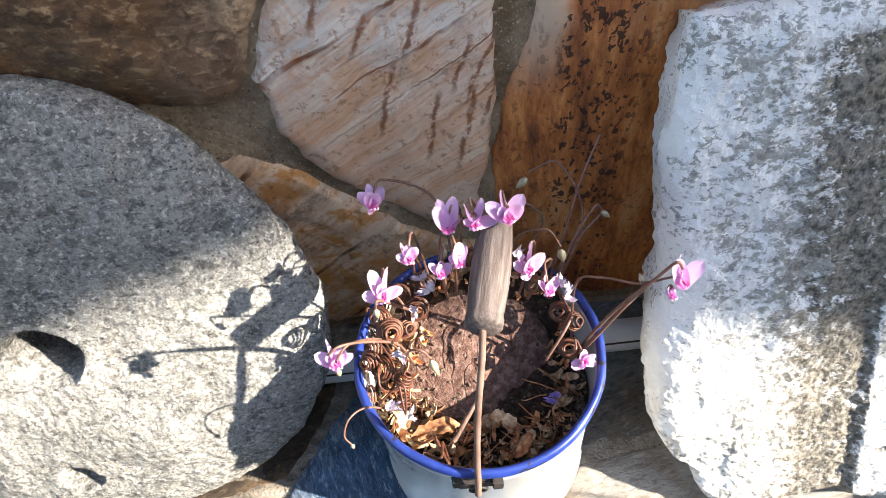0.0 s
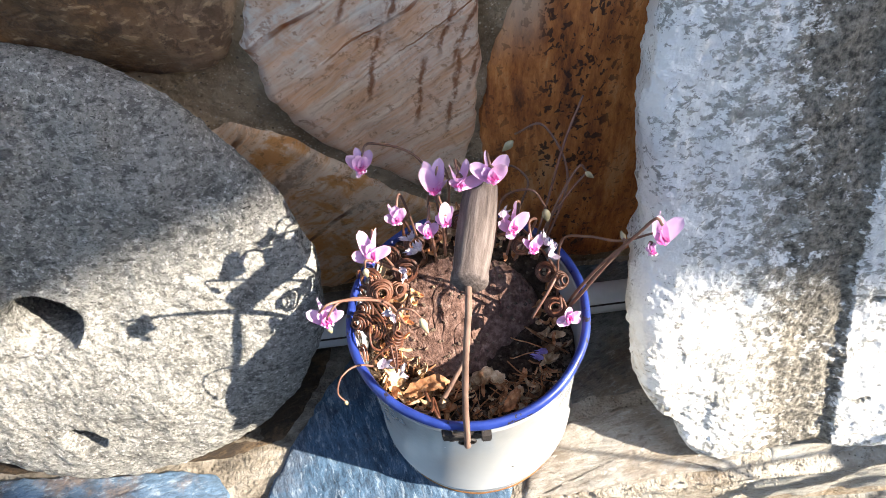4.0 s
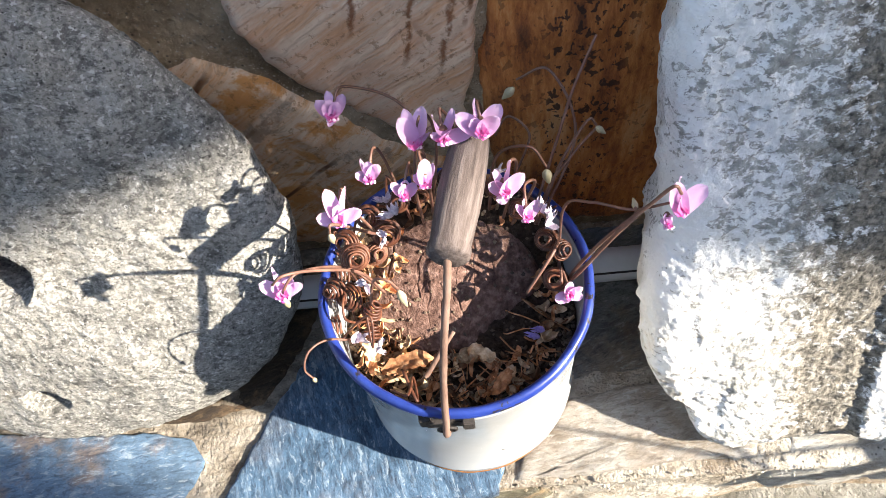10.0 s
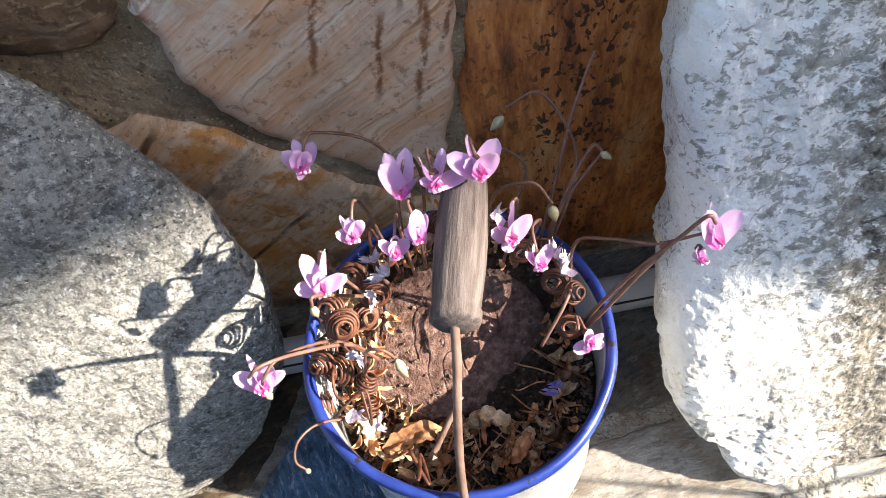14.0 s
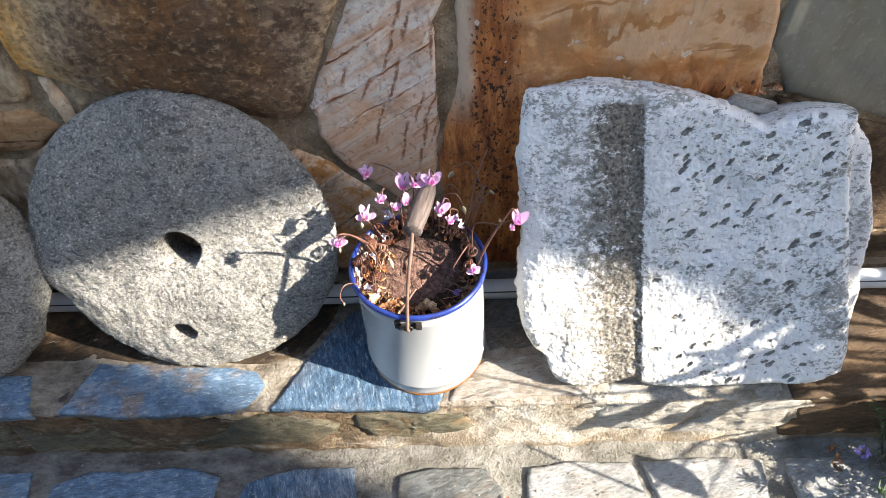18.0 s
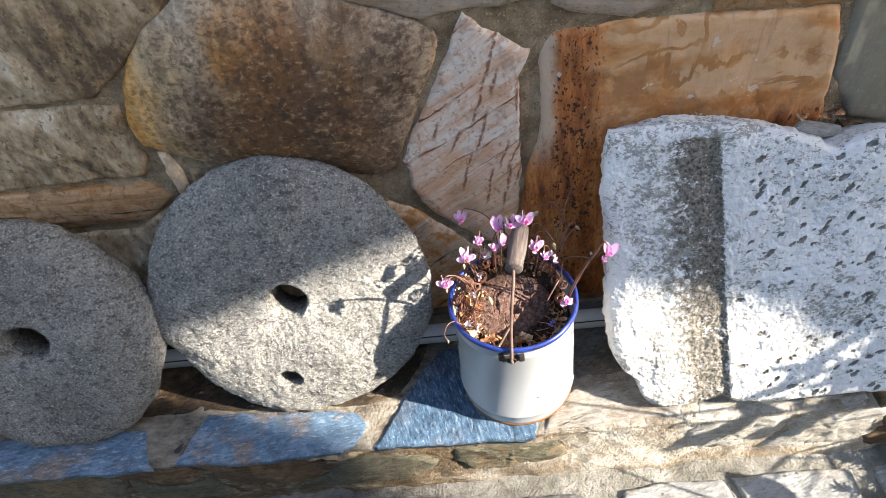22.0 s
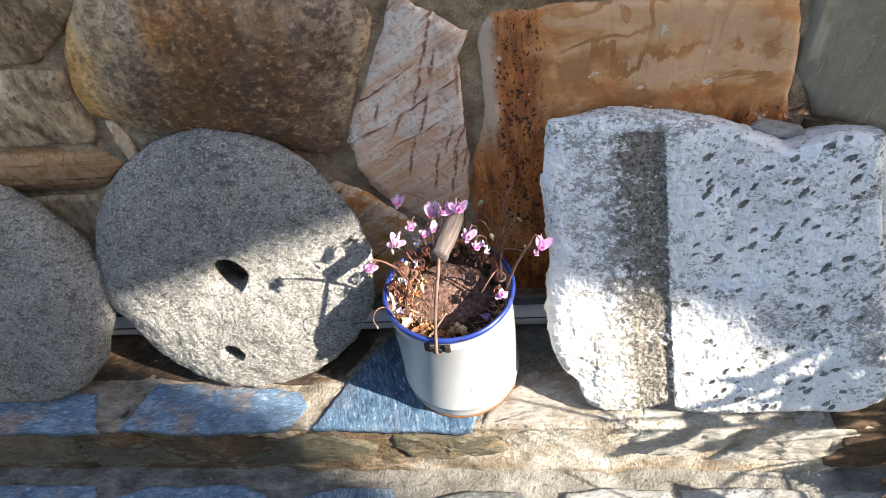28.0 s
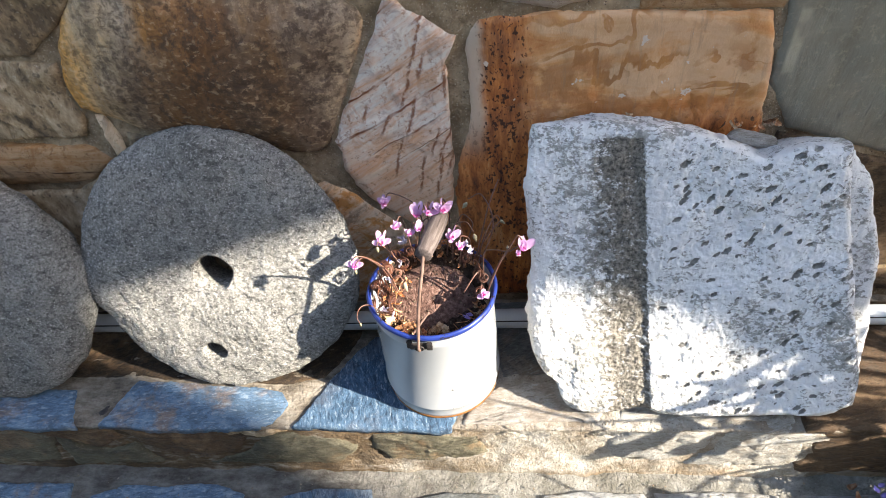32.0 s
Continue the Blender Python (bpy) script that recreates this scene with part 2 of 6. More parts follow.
def mat_granite(name, tone):
    k = Nodes(name, 0.92, spec=0.2)
    blot = k.noise(7, 5, 0.6)
    mid = k.noise(55, 5, 0.7)
    grit = k.noise(230, 5, 0.8)
    fine = k.noise(310, 3, 0.6)
    c = k.ramp(k.mix(0.4, blot, mid), (0.34, (0.34, 0.325, 0.295)), (0.5, (0.56, 0.535, 0.485)), (0.66, (0.74, 0.71, 0.65)))
    c = k.mix(k.span(grit, 0.36, 0.52), k.mix(0.55, c, (0.06, 0.056, 0.05)), c)
    pit = k.span(k.noise(300, 4, 0.7, k.map((1, 1, 1.4), shift=(7, 1, 4))), 0.60, 0.66)
    c = k.mix(k.math("MULTIPLY", pit, 0.88), c, (0.04, 0.038, 0.034))
    c = k.mix(k.math("MULTIPLY", k.span(fine, 0.60, 0.65), 0.85), c, (0.80, 0.77, 0.70))
    c = k.mix(k.math("MULTIPLY", k.span(k.noise(150, 4, 0.75, k.map((1, 1, 1.5), shift=(3, 1, 2))), 0.60, 0.66), 0.6), c, (0.05, 0.047, 0.043))
    c = k.mix(k.math("MULTIPLY", k.span(k.noise(24, 4, 0.6), 0.62, 0.76), 0.45), c, (0.33, 0.25, 0.14))
    flake = k.noise(70, 4, 0.65, k.map((1, 1, 1.6), (0, 12, 0), (1, 6, 2)), 0.5)
    c = k.mix(k.math("MULTIPLY", k.span(flake, 0.55, 0.60), 0.58), c, (0.13, 0.125, 0.115))
    salt = k.noise(250, 3, 0.6, k.map((1, 1, 1.2), shift=(5, 2, 9)))
    c = k.mix(k.math("MULTIPLY", k.span(salt, 0.47, 0.39), 0.34), c, (0.075, 0.072, 0.066))
    c = k.mix(k.math("MULTIPLY", k.span(salt, 0.60, 0.645), 0.85), c, (0.97, 0.95, 0.91))
    k.bump(k.noise(95, 5, 0.7, k.map((1, 1, 1.3), shift=(2, 8, 5))), 1.0, 0.015)
    k.bump(grit, 0.9, 0.005)
    k.bump(fine, 0.7, 0.003)
    k.bump(mid, 0.8, 0.008)
    return k.done(k.hue(c, 0.5, 0.85, tone))


def mat_marble():
    k = Nodes("weathered_marble", 0.6, spec=0.35)
    cloud = k.noise(16, 6, 0.65, warp=0.4)
    c = k.ramp(cloud, (0.3, (0.66, 0.66, 0.655)), (0.5, (0.79, 0.785, 0.775)), (0.7, (0.84, 0.835, 0.815)))
    x, z = k.axis("X"), k.axis("Z")
    slope = k.math("ADD", x, k.math("MULTIPLY", z, 0.0745))
    # grey weathering: a fine broken crust that thickens in patches
    co = k.map((0.8, 1, 1.2), (0, 24, 0))
    crust = k.math("ADD", k.math("MULTIPLY", k.noise(165, 6, 0.72, co, 0.4), 0.62), k.math("MULTIPLY", k.noise(42, 5, 0.7, co, 0.3), 0.38))
    patch = k.noise(9, 5, 0.65, k.map((1, 1, 1), shift=(4, 2, 1)))
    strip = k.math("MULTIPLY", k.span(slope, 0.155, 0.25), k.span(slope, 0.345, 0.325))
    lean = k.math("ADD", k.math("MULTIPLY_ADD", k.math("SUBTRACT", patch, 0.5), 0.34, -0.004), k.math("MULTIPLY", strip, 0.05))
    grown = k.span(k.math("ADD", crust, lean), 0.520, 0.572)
    c = k.mix(k.math("MULTIPLY", grown, 0.85), c, k.ramp(k.noise(160, 4, 0.7), (0.35, (0.13, 0.125, 0.11)), (0.65, (0.42, 0.41, 0.37))))
    # darker, broken tone in the chisel marks, stronger in the deep ones
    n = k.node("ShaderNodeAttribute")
    n.attribute_name = "pit_tone"
    pit_dark = k.span(k.math("MULTIPLY_ADD", k.math("SUBTRACT", k.noise(190, 5, 0.75), 0.5), 1.9, n.outputs["Fac"]), 0.25, 0.75)
    c = k.mix(k.math("MULTIPLY", pit_dark, 0.86), c, k.ramp(k.noise(130, 4, 0.7), (0.35, (0.05, 0.046, 0.038)), (0.68, (0.22, 0.20, 0.16))))
    # lichen in the trough, with shade from the raised half's step painted in
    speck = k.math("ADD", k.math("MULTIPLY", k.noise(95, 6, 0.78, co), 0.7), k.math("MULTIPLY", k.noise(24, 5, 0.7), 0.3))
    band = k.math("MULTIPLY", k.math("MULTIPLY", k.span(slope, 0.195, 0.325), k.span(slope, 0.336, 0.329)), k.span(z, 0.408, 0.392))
    lichen_and_shade = k.span(k.math("MULTIPLY_ADD", band, 0.17, speck), 0.565, 0.615)
    c = k.mix(k.math("MULTIPLY", lichen_and_shade, k.math("MULTIPLY", band, 1.6, clamp=True)), c, k.ramp(k.noise(210, 4, 0.7), (0.36, (0.05, 0.045, 0.037)), (0.64, (0.30, 0.27, 0.225))))
    # warm stain along the broken foot
    c = k.mix(k.math("MULTIPLY", k.math("MULTIPLY", k.span(x, 0.20, 0.15), k.span(z, 0.17, 0.06)), k.span(k.noise(26, 5, 0.7), 0.45, 0.7)), c, (0.56, 0.46, 0.33))
    k.bump(k.math("SUBTRACT", 1.0, pit_dark), 0.5, 0.003)
    k.bump(crust, 0.7, 0.005)
    k.bump(k.noise(330, 4, 0.7), 0.5, 0.002)
    k.bump(k.noise(30, 5, 0.65), 0.6, 0.012)
    return k.done(c)


def mat_simple(name, tones, scale, rough=0.7, bump=0.3, depth=0.002, metal=0.0, spec=0.4, stretch=(1, 1, 1), island=False, vary=0.14, through_light=0.0, sheen=None):
    k = Nodes(name, rough, metal, spec)
    n = k.noise(scale, 5, 0.65, k.map(stretch))
    step = 1.0 / max(1, len(tones) - 1)
    c = k.ramp(n, *[(0.3 + 0.4 * i * step, t) for i, t in enumerate(tones)])
    if island:
        c = k.hue(c, 0.5, 1.0, k.ramp(k.island(), (0, 0.6), (1, 1.4)))
    else:
        c = k.hue(c, 0.5, 1.0, k.ramp(k.random(), (0, 1 - vary), (1, 1 + vary)))
    if bump:
        k.bump(n, bump, depth)
        k.bump(k.noise(scale * 4, 4, 0.7), bump * 0.6, depth * 0.5)
    if through_light:
        k.b.inputs["Transmission Weight"].default_value = 0.0
        k.b.inputs["Subsurface Weight"].default_value = through_light
        k.b.inputs["Subsurface Radius"].default_value = (0.004, 0.003, 0.003)
        k.b.inputs["Subsurface Scale"].default_value = 0.5
    return k.done(c)


def mat_enamel(name, body, chip):
    k = Nodes(name, 0.16, spec=0.5)
    worn = k.noise(30, 6, 0.7)
    c = k.mix(k.span(k.noise(9, 4), 0.35, 0.7), body, k_mix(body, (0.52, 0.50, 0.46), 0.18))
    chips = k.span(k.noise(62, 3, 0.6, k.map((1, 1, 1), shift=(2.2, 0.7, 5))), 0.715, 0.73)
    c = k.mix(chips, c, chip)
    k.bump(worn, 0.06, 0.003)
    k.bump(k.math("SUBTRACT", 1.0, chips), 0.4, 0.001)
    return k.done(c, k.mix(chips, k.ramp(worn, (0.3, 0.12), (0.7, 0.28)), (0.8, 0.8, 0.8)))


def mat_rim():
    k = Nodes("blue_enamel", 0.22, spec=0.5)
    n = k.noise(40, 5, 0.7)
    c = k.ramp(n, (0.3, (0.010, 0.022, 0.13)), (0.6, (0.018, 0.040, 0.22)), (0.8, (0.08, 0.12, 0.32)))
    chips = k.span(k.noise(70, 5, 0.7), 0.60, 0.62)
    c = k.mix(chips, c, (0.02, 0.015, 0.015))
    k.bump(n, 0.15, 0.002)
    return k.done(c, k.ramp(n, (0.3, 0.26), (0.8, 0.5)))


def mat_petal():
    k = Nodes("cyclamen_petal", 0.45, spec=0.3)
    uv = k.node("ShaderNodeTexCoord").outputs["UV"]
    s = k.axis("Y", uv)
    tone = k.noise(300, 3, 0.5)
    c = k.ramp(s, (0.0, (0.60, 0.02, 0.26)), (0.07, (0.70, 0.14, 0.46)), (0.17, (0.64, 0.31, 0.56)), (0.6, (0.67, 0.375, 0.65)), (1.0, (0.73, 0.51, 0.73)))
    c = k.mix(k.math("MULTIPLY", tone, 0.25), c, (0.72, 0.60, 0.74))
    c = k.hue(c, 0.5, 1.0, k.ramp(k.random(), (0, 0.92), (1, 1.08)))
    thin = k.node("ShaderNodeBsdfTranslucent")
    k.put(thin.inputs["Color"], c)
    add = k.node("ShaderNodeMixShader")
    add.inputs["Fac"].default_value = 0.4
    out = k.t.nodes["Material Output"]
    k.link(k.b.outputs["BSDF"], add.inputs[1])
    k.link(thin.outputs["BSDF"], add.inputs[2])
    k.link(add.outputs["Shader"], out.inputs["Surface"])
    k.bump(k.waves(60, 1.0, 2, k.map((1, 0.1, 1), co=uv), "X"), 0.15, 0.0005)
    return k.done(c)


def mat_ochre():
    """The ochre stone: pale veined field, rusty freckled side, white flecks."""
    k = Nodes("ochre_stone", 0.65, spec=0.4)
    x, z = k.axis("X"), k.axis("Z")
    field = k.noise(9, 6, 0.65, k.map((0.6, 1, 1.5)), 0.6)
    c = k.ramp(field, (0.36, (0.50, 0.195, 0.055)), (0.46, (0.60, 0.305, 0.125)), (0.56, (0.64, 0.405, 0.235)), (0.72, (0.58, 0.335, 0.165)))
    # wavy veins that run along the bed, wider and narrower
    for step, phase, width in ((15.0, 0.0, 0.16), (9.0, 3.0, 0.22)):
        level = k.math("MULTIPLY_ADD", z, step, k.math("MULTIPLY", k.noise(7, 4, 0.55, k.map((0.9, 1, 1.2), shift=(phase, 0, 0)), 0.8), 4.2))
        ridge = k.math("ABSOLUTE", k.math("SUBTRACT", k.math("FRACT", level), 0.5))
        thick = k.math("MULTIPLY", k.noise(16, 4, 0.6, k.map((1, 1, 1), shift=(0, phase, 2))), width)
        vein = k.math("MULTIPLY", k.span(k.math("SUBTRACT", ridge, thick), 0.02, -0.03), k.span(k.noise(8, 3, 0.6, k.map((1, 1, 1), shift=(phase, 7, 0))), 0.44, 0.56))
        c = k.mix(k.math("MULTIPLY", vein, 0.8), c, k.ramp(k.noise(30, 4), (0.35, (0.34, 0.13, 0.03)), (0.65, (0.50, 0.23, 0.06))))
    blob = k.math("MULTIPLY", k.span(k.math("ADD", k.noise(13, 5, 0.6, k.map((1, 1, 1), shift=(1, 3, 0))), k.math("MULTIPLY", k.span(x, 0.37, 0.24), 0.13)), 0.56, 0.64), k.span(z, 0.50, 0.46))
    c = k.mix(k.math("MULTIPLY", blob, 0.75), c, (0.38, 0.17, 0.06))
    drips = k.noise(26, 5, 0.7, k.map((2.6, 1, 0.25)))
    c = k.mix(k.math("MULTIPLY", k.span(drips, 0.54, 0.66), 0.4), c, (0.30, 0.20, 0.12))
    side = k.span(k.math("ADD", x, k.math("MULTIPLY", k.noise(14, 4), 0.08)), 0.205, 0.165)
    low = k.span(k.math("ADD", z, k.math("MULTIPLY", k.noise(11, 4), 0.10)), 0.47, 0.39)
    rust = k.ramp(k.noise(24, 7, 0.75, k.map((1.8, 1, 0.4))), (0.36, (0.12, 0.032, 0.010)), (0.47, (0.34, 0.105, 0.026)), (0.56, (0.52, 0.19, 0.05)), (0.66, (0.60, 0.31, 0.13)))
    c = k.mix(k.math("MAXIMUM", k.math("MULTIPLY", side, 0.85), k.math("MULTIPLY", low, 0.95)), c, rust)
    edge = k.span(k.math("ADD", x, k.math("MULTIPLY", k.noise(22, 4), 0.03)), 0.108, 0.092)
    c = k.mix(k.math("MULTIPLY", edge, k.span(z, 0.30, 0.40)), c, (0.55, 0.41, 0.30))
    near = k.math("MULTIPLY", k.span(x, 0.165, 0.135), k.span(x, 0.075, 0.09))
    freck = k.span(k.math("ADD", k.noise(175, 2, 0.55, k.map((1.1, 1, 0.75)), 0.4), k.math("MULTIPLY", k.math("SUBTRACT", k.noise(17, 3), 0.5), 0.30)), 0.575, 0.63)
    freck = k.math("MULTIPLY", freck, k.math("MAXIMUM", near, k.math("MULTIPLY", low, 0.5)))
    c = k.mix(k.math("MULTIPLY", freck, 0.93), c, (0.035, 0.013, 0.008))
    fleck = k.math("MULTIPLY", k.span(k.noise(34, 4, 0.6, k.map((1, 1, 1), shift=(1, 0, 3))), 0.68, 0.70), k.span(z, 0.38, 0.42))
    c = k.mix(k.math("MULTIPLY", fleck, 0.85), c, (0.62, 0.56, 0.49))
    k.bump(k.noise(40, 6, 0.7), 0.5, 0.005)
    k.bump(k.noise(180, 4, 0.7), 0.4, 0.002)
    return k.done(c)


def mat_dome():
    """The big scaly boulder: upright bands of ochre, grey and near black under fine scales."""
    k = Nodes("scaly_boulder", 0.6, spec=0.4)
    x, z = k.axis("X"), k.axis("Z")
    lean = k.math("MULTIPLY_ADD", z, -0.10, k.math("MULTIPLY", k.math("SUBTRACT", k.noise(15, 6, 0.65, k.map((1, 1, 0.4))), 0.5), 0.20))
    across = k.math("MULTIPLY_ADD", k.math("ADD", x, lean), 2.13, 1.23)
    c = k.ramp(across, (0.0, (0.50, 0.25, 0.06)), (0.08, (0.46, 0.26, 0.09)), (0.17, (0.36, 0.26, 0.15)), (0.28, (0.30, 0.23, 0.155)), (0.38, (0.34, 0.165, 0.045)), (0.50, (0.26, 0.12, 0.035)), (0.57, (0.12, 0.07, 0.035)), (0.63, (0.24, 0.165, 0.10)), (0.70, (0.25, 0.145, 0.062)), (0.80, (0.33, 0.27, 0.205)), (0.90, (0.36, 0.285, 0.20)), (0.97, (0.46, 0.25, 0.10)), (1.0, (0.40, 0.19, 0.08)))
    top = k.span(k.math("ADD", z, k.math("MULTIPLY", k.noise(9, 5, 0.7, k.map((1, 1, 0.5))), 0.20)), 0.67, 0.80)
    c = k.mix(k.math("MULTIPLY", top, 0.6), c, (0.40, 0.355, 0.285))
    # dark brown towards the bottom, in the middle of the stone
    lower_dark = k.span(k.math("ADD", z, k.math("MULTIPLY", k.noise(8, 5, 0.7, k.map((1.6, 1, 0.5), shift=(3, 0, 2))), 0.22)), 0.775, 0.60)
    lower_dark = k.math("MULTIPLY", lower_dark, k.math("MULTIPLY", k.span(across, 0.10, 0.30), k.span(across, 0.97, 0.80)))
    c = k.mix(k.math("MULTIPLY", lower_dark, 0.80), c, (0.075, 0.043, 0.022))
    c = k.mix(k.math("MULTIPLY", k.span(k.noise(26, 6, 0.75, k.map((1.7, 1, 0.4))), 0.53, 0.44), 0.34), c, (0.055, 0.030, 0.016))
    c = k.mix(k.math("MULTIPLY", k.math("MULTIPLY", k.span(k.noise(44, 6, 0.75, k.map((1, 1, 0.8), (0, 25, 0))), 0.50, 0.42), k.math("MULTIPLY_ADD", lower_dark, 0.6, 0.3)), 0.8), c, (0.035, 0.021, 0.013))
    co = k.map((0.8, 1, 1.15), (0, 20, 0))
    scales = k.noise(120, 3, 0.55, co, 0.3)
    on = k.span(k.noise(7, 4, 0.6), 0.30, 0.56)
    c = k.mix(k.math("MULTIPLY", k.math("MULTIPLY", k.span(scales, 0.50, 0.62), on), 0.55), c, (0.04, 0.026, 0.016))
    c = k.mix(k.math("MULTIPLY", k.span(scales, 0.43, 0.34), 0.24), c, (0.50, 0.37, 0.23))
    k.bump(k.math("SUBTRACT", 1.0, scales), 0.6, 0.006)
    k.bump(k.noise(190, 4, 0.7), 0.5, 0.002)
    return k.done(k.hue(c, 0.496, 1.04, 1.62), k.ramp(scales, (0.3, 0.45), (0.6, 0.8)))


SCORES = ((0.012, 0.560, -0.034, 0.412), (0.034, 0.478, 0.030, 0.425), (-0.012, 0.430, -0.030, 0.368), (0.052, 0.408, 0.012, 0.318), (0.046, 0.350, 0.022, 0.290), (-0.052, 0.402, -0.069, 0.370), (0.006, 0.500, -0.004, 0.462), (0.018, 0.372, 0.002, 0.330), (-0.086, 0.42, -0.094, 0.395), (0.020, 0.33, 0.004, 0.25), (-0.040, 0.36, -0.060, 0.29), (-0.010, 0.325, -0.022, 0.26))
MORTAR = mat_mortar("grey_mortar", (0.56, 0.43, 0.285), (0.19, 0.13, 0.075), (0.88, 0.76, 0.58))
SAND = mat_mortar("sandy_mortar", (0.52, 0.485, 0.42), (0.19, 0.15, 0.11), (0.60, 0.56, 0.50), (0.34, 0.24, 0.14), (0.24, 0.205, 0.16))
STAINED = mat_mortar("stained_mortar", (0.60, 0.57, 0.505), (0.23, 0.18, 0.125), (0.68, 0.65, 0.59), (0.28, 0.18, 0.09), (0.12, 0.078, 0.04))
STEP_MORTAR = mat_mortar("grey_step_mortar", (0.38, 0.365, 0.33), (0.15, 0.14, 0.115), (0.46, 0.445, 0.40), None, (0.15, 0.14, 0.125))
DOME = mat_dome()
BROWN = mat_rust("brown_stone", ((0.085, 0.054, 0.031), (0.20, 0.13, 0.072), (0.33, 0.24, 0.155)), (0.46, 0.385, 0.295))
ORANGE = mat_ochre()
PINK = mat_bedded("pink_quartzite", (0.80, 0.735, 0.66), (0.66, 0.40, 0.235), (0.22, 0.075, 0.026), 33, 80, SCORES, 0.6)
GREYSTONE = mat_bedded("grey_bedded_stone", (0.50, 0.43, 0.36), (0.37, 0.28, 0.19), (0.13, 0.09, 0.06), -8, 50)
TAWNY = mat_bedded("tawny_bedded_stone", (0.47, 0.33, 0.20), (0.31, 0.17, 0.075), (0.09, 0.045, 0.022), -3, 60, mottle=0.8)
DARKSLATE = mat_bedded("green_grey_slate", (0.25, 0.235, 0.19), (0.205, 0.185, 0.14), (0.42, 0.38, 0.29), 84, 12, mottle=0.3)
PALE = mat_bedded("pale_chip_stone", (0.80, 0.66, 0.48), (0.62, 0.42, 0.25), (0.2, 0.11, 0.06), 60, 60)
BLUE = mat_slate("blue_slate", (0.14, 0.235, 0.355), (0.042, 0.072, 0.11), (0.42, 0.49, 0.55), 82, 0.6, 2.2)
BLUE_ACROSS = mat_slate("blue_slate_streaked", (0.070, 0.142, 0.235), (0.014, 0.030, 0.056), (0.35, 0.43, 0.50), -14, 0.15, 7.0)
GREYSLATE = mat_slate("grey_slate", (0.15, 0.16, 0.158), (0.05, 0.052, 0.05), (0.30, 0.31, 0.295), 70, 0.3)
PALEFLAG = mat_slate("pale_flagstone", (0.47, 0.45, 0.405), (0.22, 0.19, 0.15), (0.64, 0.62, 0.575), 75, 0.2)
STEPFLAG = mat_slate("worn_step_flag", (0.37, 0.375, 0.37), (0.17, 0.165, 0.15), (0.50, 0.505, 0.50), 75, 0.2)
TAN = mat_slate("tan_flagstone", (0.37, 0.345, 0.31), (0.18, 0.145, 0.11), (0.48, 0.46, 0.43), 80, 0.2)
# near-black tone that paints the shade beneath the millstones
UNDERSHADE = mat_slate("undershade_slab", (0.045, 0.028, 0.015), (0.012, 0.008, 0.005), (0.12, 0.08, 0.045), 70, 0.45)
UMBER = mat_slate("umber_flagstone", (0.105, 0.06, 0.028), (0.035, 0.021, 0.011), (0.19, 0.13, 0.075), 80, 0.5)
SIENNA = mat_bedded("brown_bedded_stone", (0.74, 0.60, 0.44), (0.60, 0.31, 0.12), (0.12, 0.055, 0.025), 38, 45, mottle=0.9)
OLIVE = mat_slate("olive_flagstone", (0.12, 0.108, 0.07), (0.045, 0.037, 0.022), (0.24, 0.22, 0.16), 85, 0.5)
GRANITE = mat_granite("coarse_granite", 0.78)
DARK_GRANITE = mat_granite("dark_granite", 0.68)
MARBLE = mat_marble()
WHITE_ENAMEL = mat_enamel("white_enamel", (0.33, 0.345, 0.36), (0.03, 0.022, 0.02))
BLUE_ENAMEL = mat_rim()
RUST = mat_simple("rusty_edge", [(0.10, 0.035, 0.012), (0.36, 0.16, 0.04)], 120, 0.85)
IRON_AND_HOLE = mat_simple("dark_iron_and_hole_shade", [(0.02, 0.018, 0.018), (0.06, 0.05, 0.045)], 200, 0.6, metal=0.3)
WIRE = mat_simple("rusted_wire", [(0.075, 0.040, 0.028), (0.16, 0.098, 0.074), (0.23, 0.16, 0.13)], 90, 0.75, stretch=(1, 0.3, 0.3))
WOOD = mat_simple("weathered_wood", [(0.04, 0.029, 0.026), (0.10, 0.077, 0.070), (0.16, 0.132, 0.122)], 200, 0.85, 0.7, 0.0015, stretch=(1.3, 1.3, 0.14))
PIPE = mat_simple("grey_white_pipe", [(0.50, 0.53, 0.55), (0.62, 0.64, 0.66)], 25, 0.4, 0.05)
TUBER = mat_simple("tuber_skin", [(0.052, 0.028, 0.022), (0.135, 0.078, 0.062), (0.26, 0.168, 0.138)], 150, 0.95, 0.8, 0.0026, spec=0.15)
SOIL = mat_simple("dark_soil", [(0.022, 0.014, 0.010), (0.055, 0.037, 0.027), (0.10, 0.068, 0.05)], 180, 0.97, 1.0, 0.004, spec=0.1)
CRUMB = mat_simple("soil_crumbs", [(0.05, 0.035, 0.026), (0.13, 0.09, 0.065), (0.26, 0.19, 0.13)], 60, 0.95, 0.4, island=True)
STEM = mat_simple("brown_stem", [(0.11, 0.050, 0.036), (0.20, 0.108, 0.080)], 70, 0.5, 0.2, 0.0008, through_light=0.1)
COIL = mat_simple("dry_coil", [(0.032, 0.010, 0.006), (0.09, 0.030, 0.016), (0.19, 0.078, 0.042)], 90, 0.5, 0.4, 0.001)
LEAF = mat_simple("dry_leaf", [(0.14, 0.052, 0.021), (0.34, 0.148, 0.062), (0.58, 0.35, 0.19)], 110, 0.75, 0.4, 0.001, vary=0.75)
BLEACHED = mat_simple("bleached_leaf", [(0.22, 0.125, 0.06), (0.46, 0.31, 0.18), (0.70, 0.55, 0.38)], 130, 0.75, 0.4, 0.001, vary=0.25)
PETAL = mat_petal()
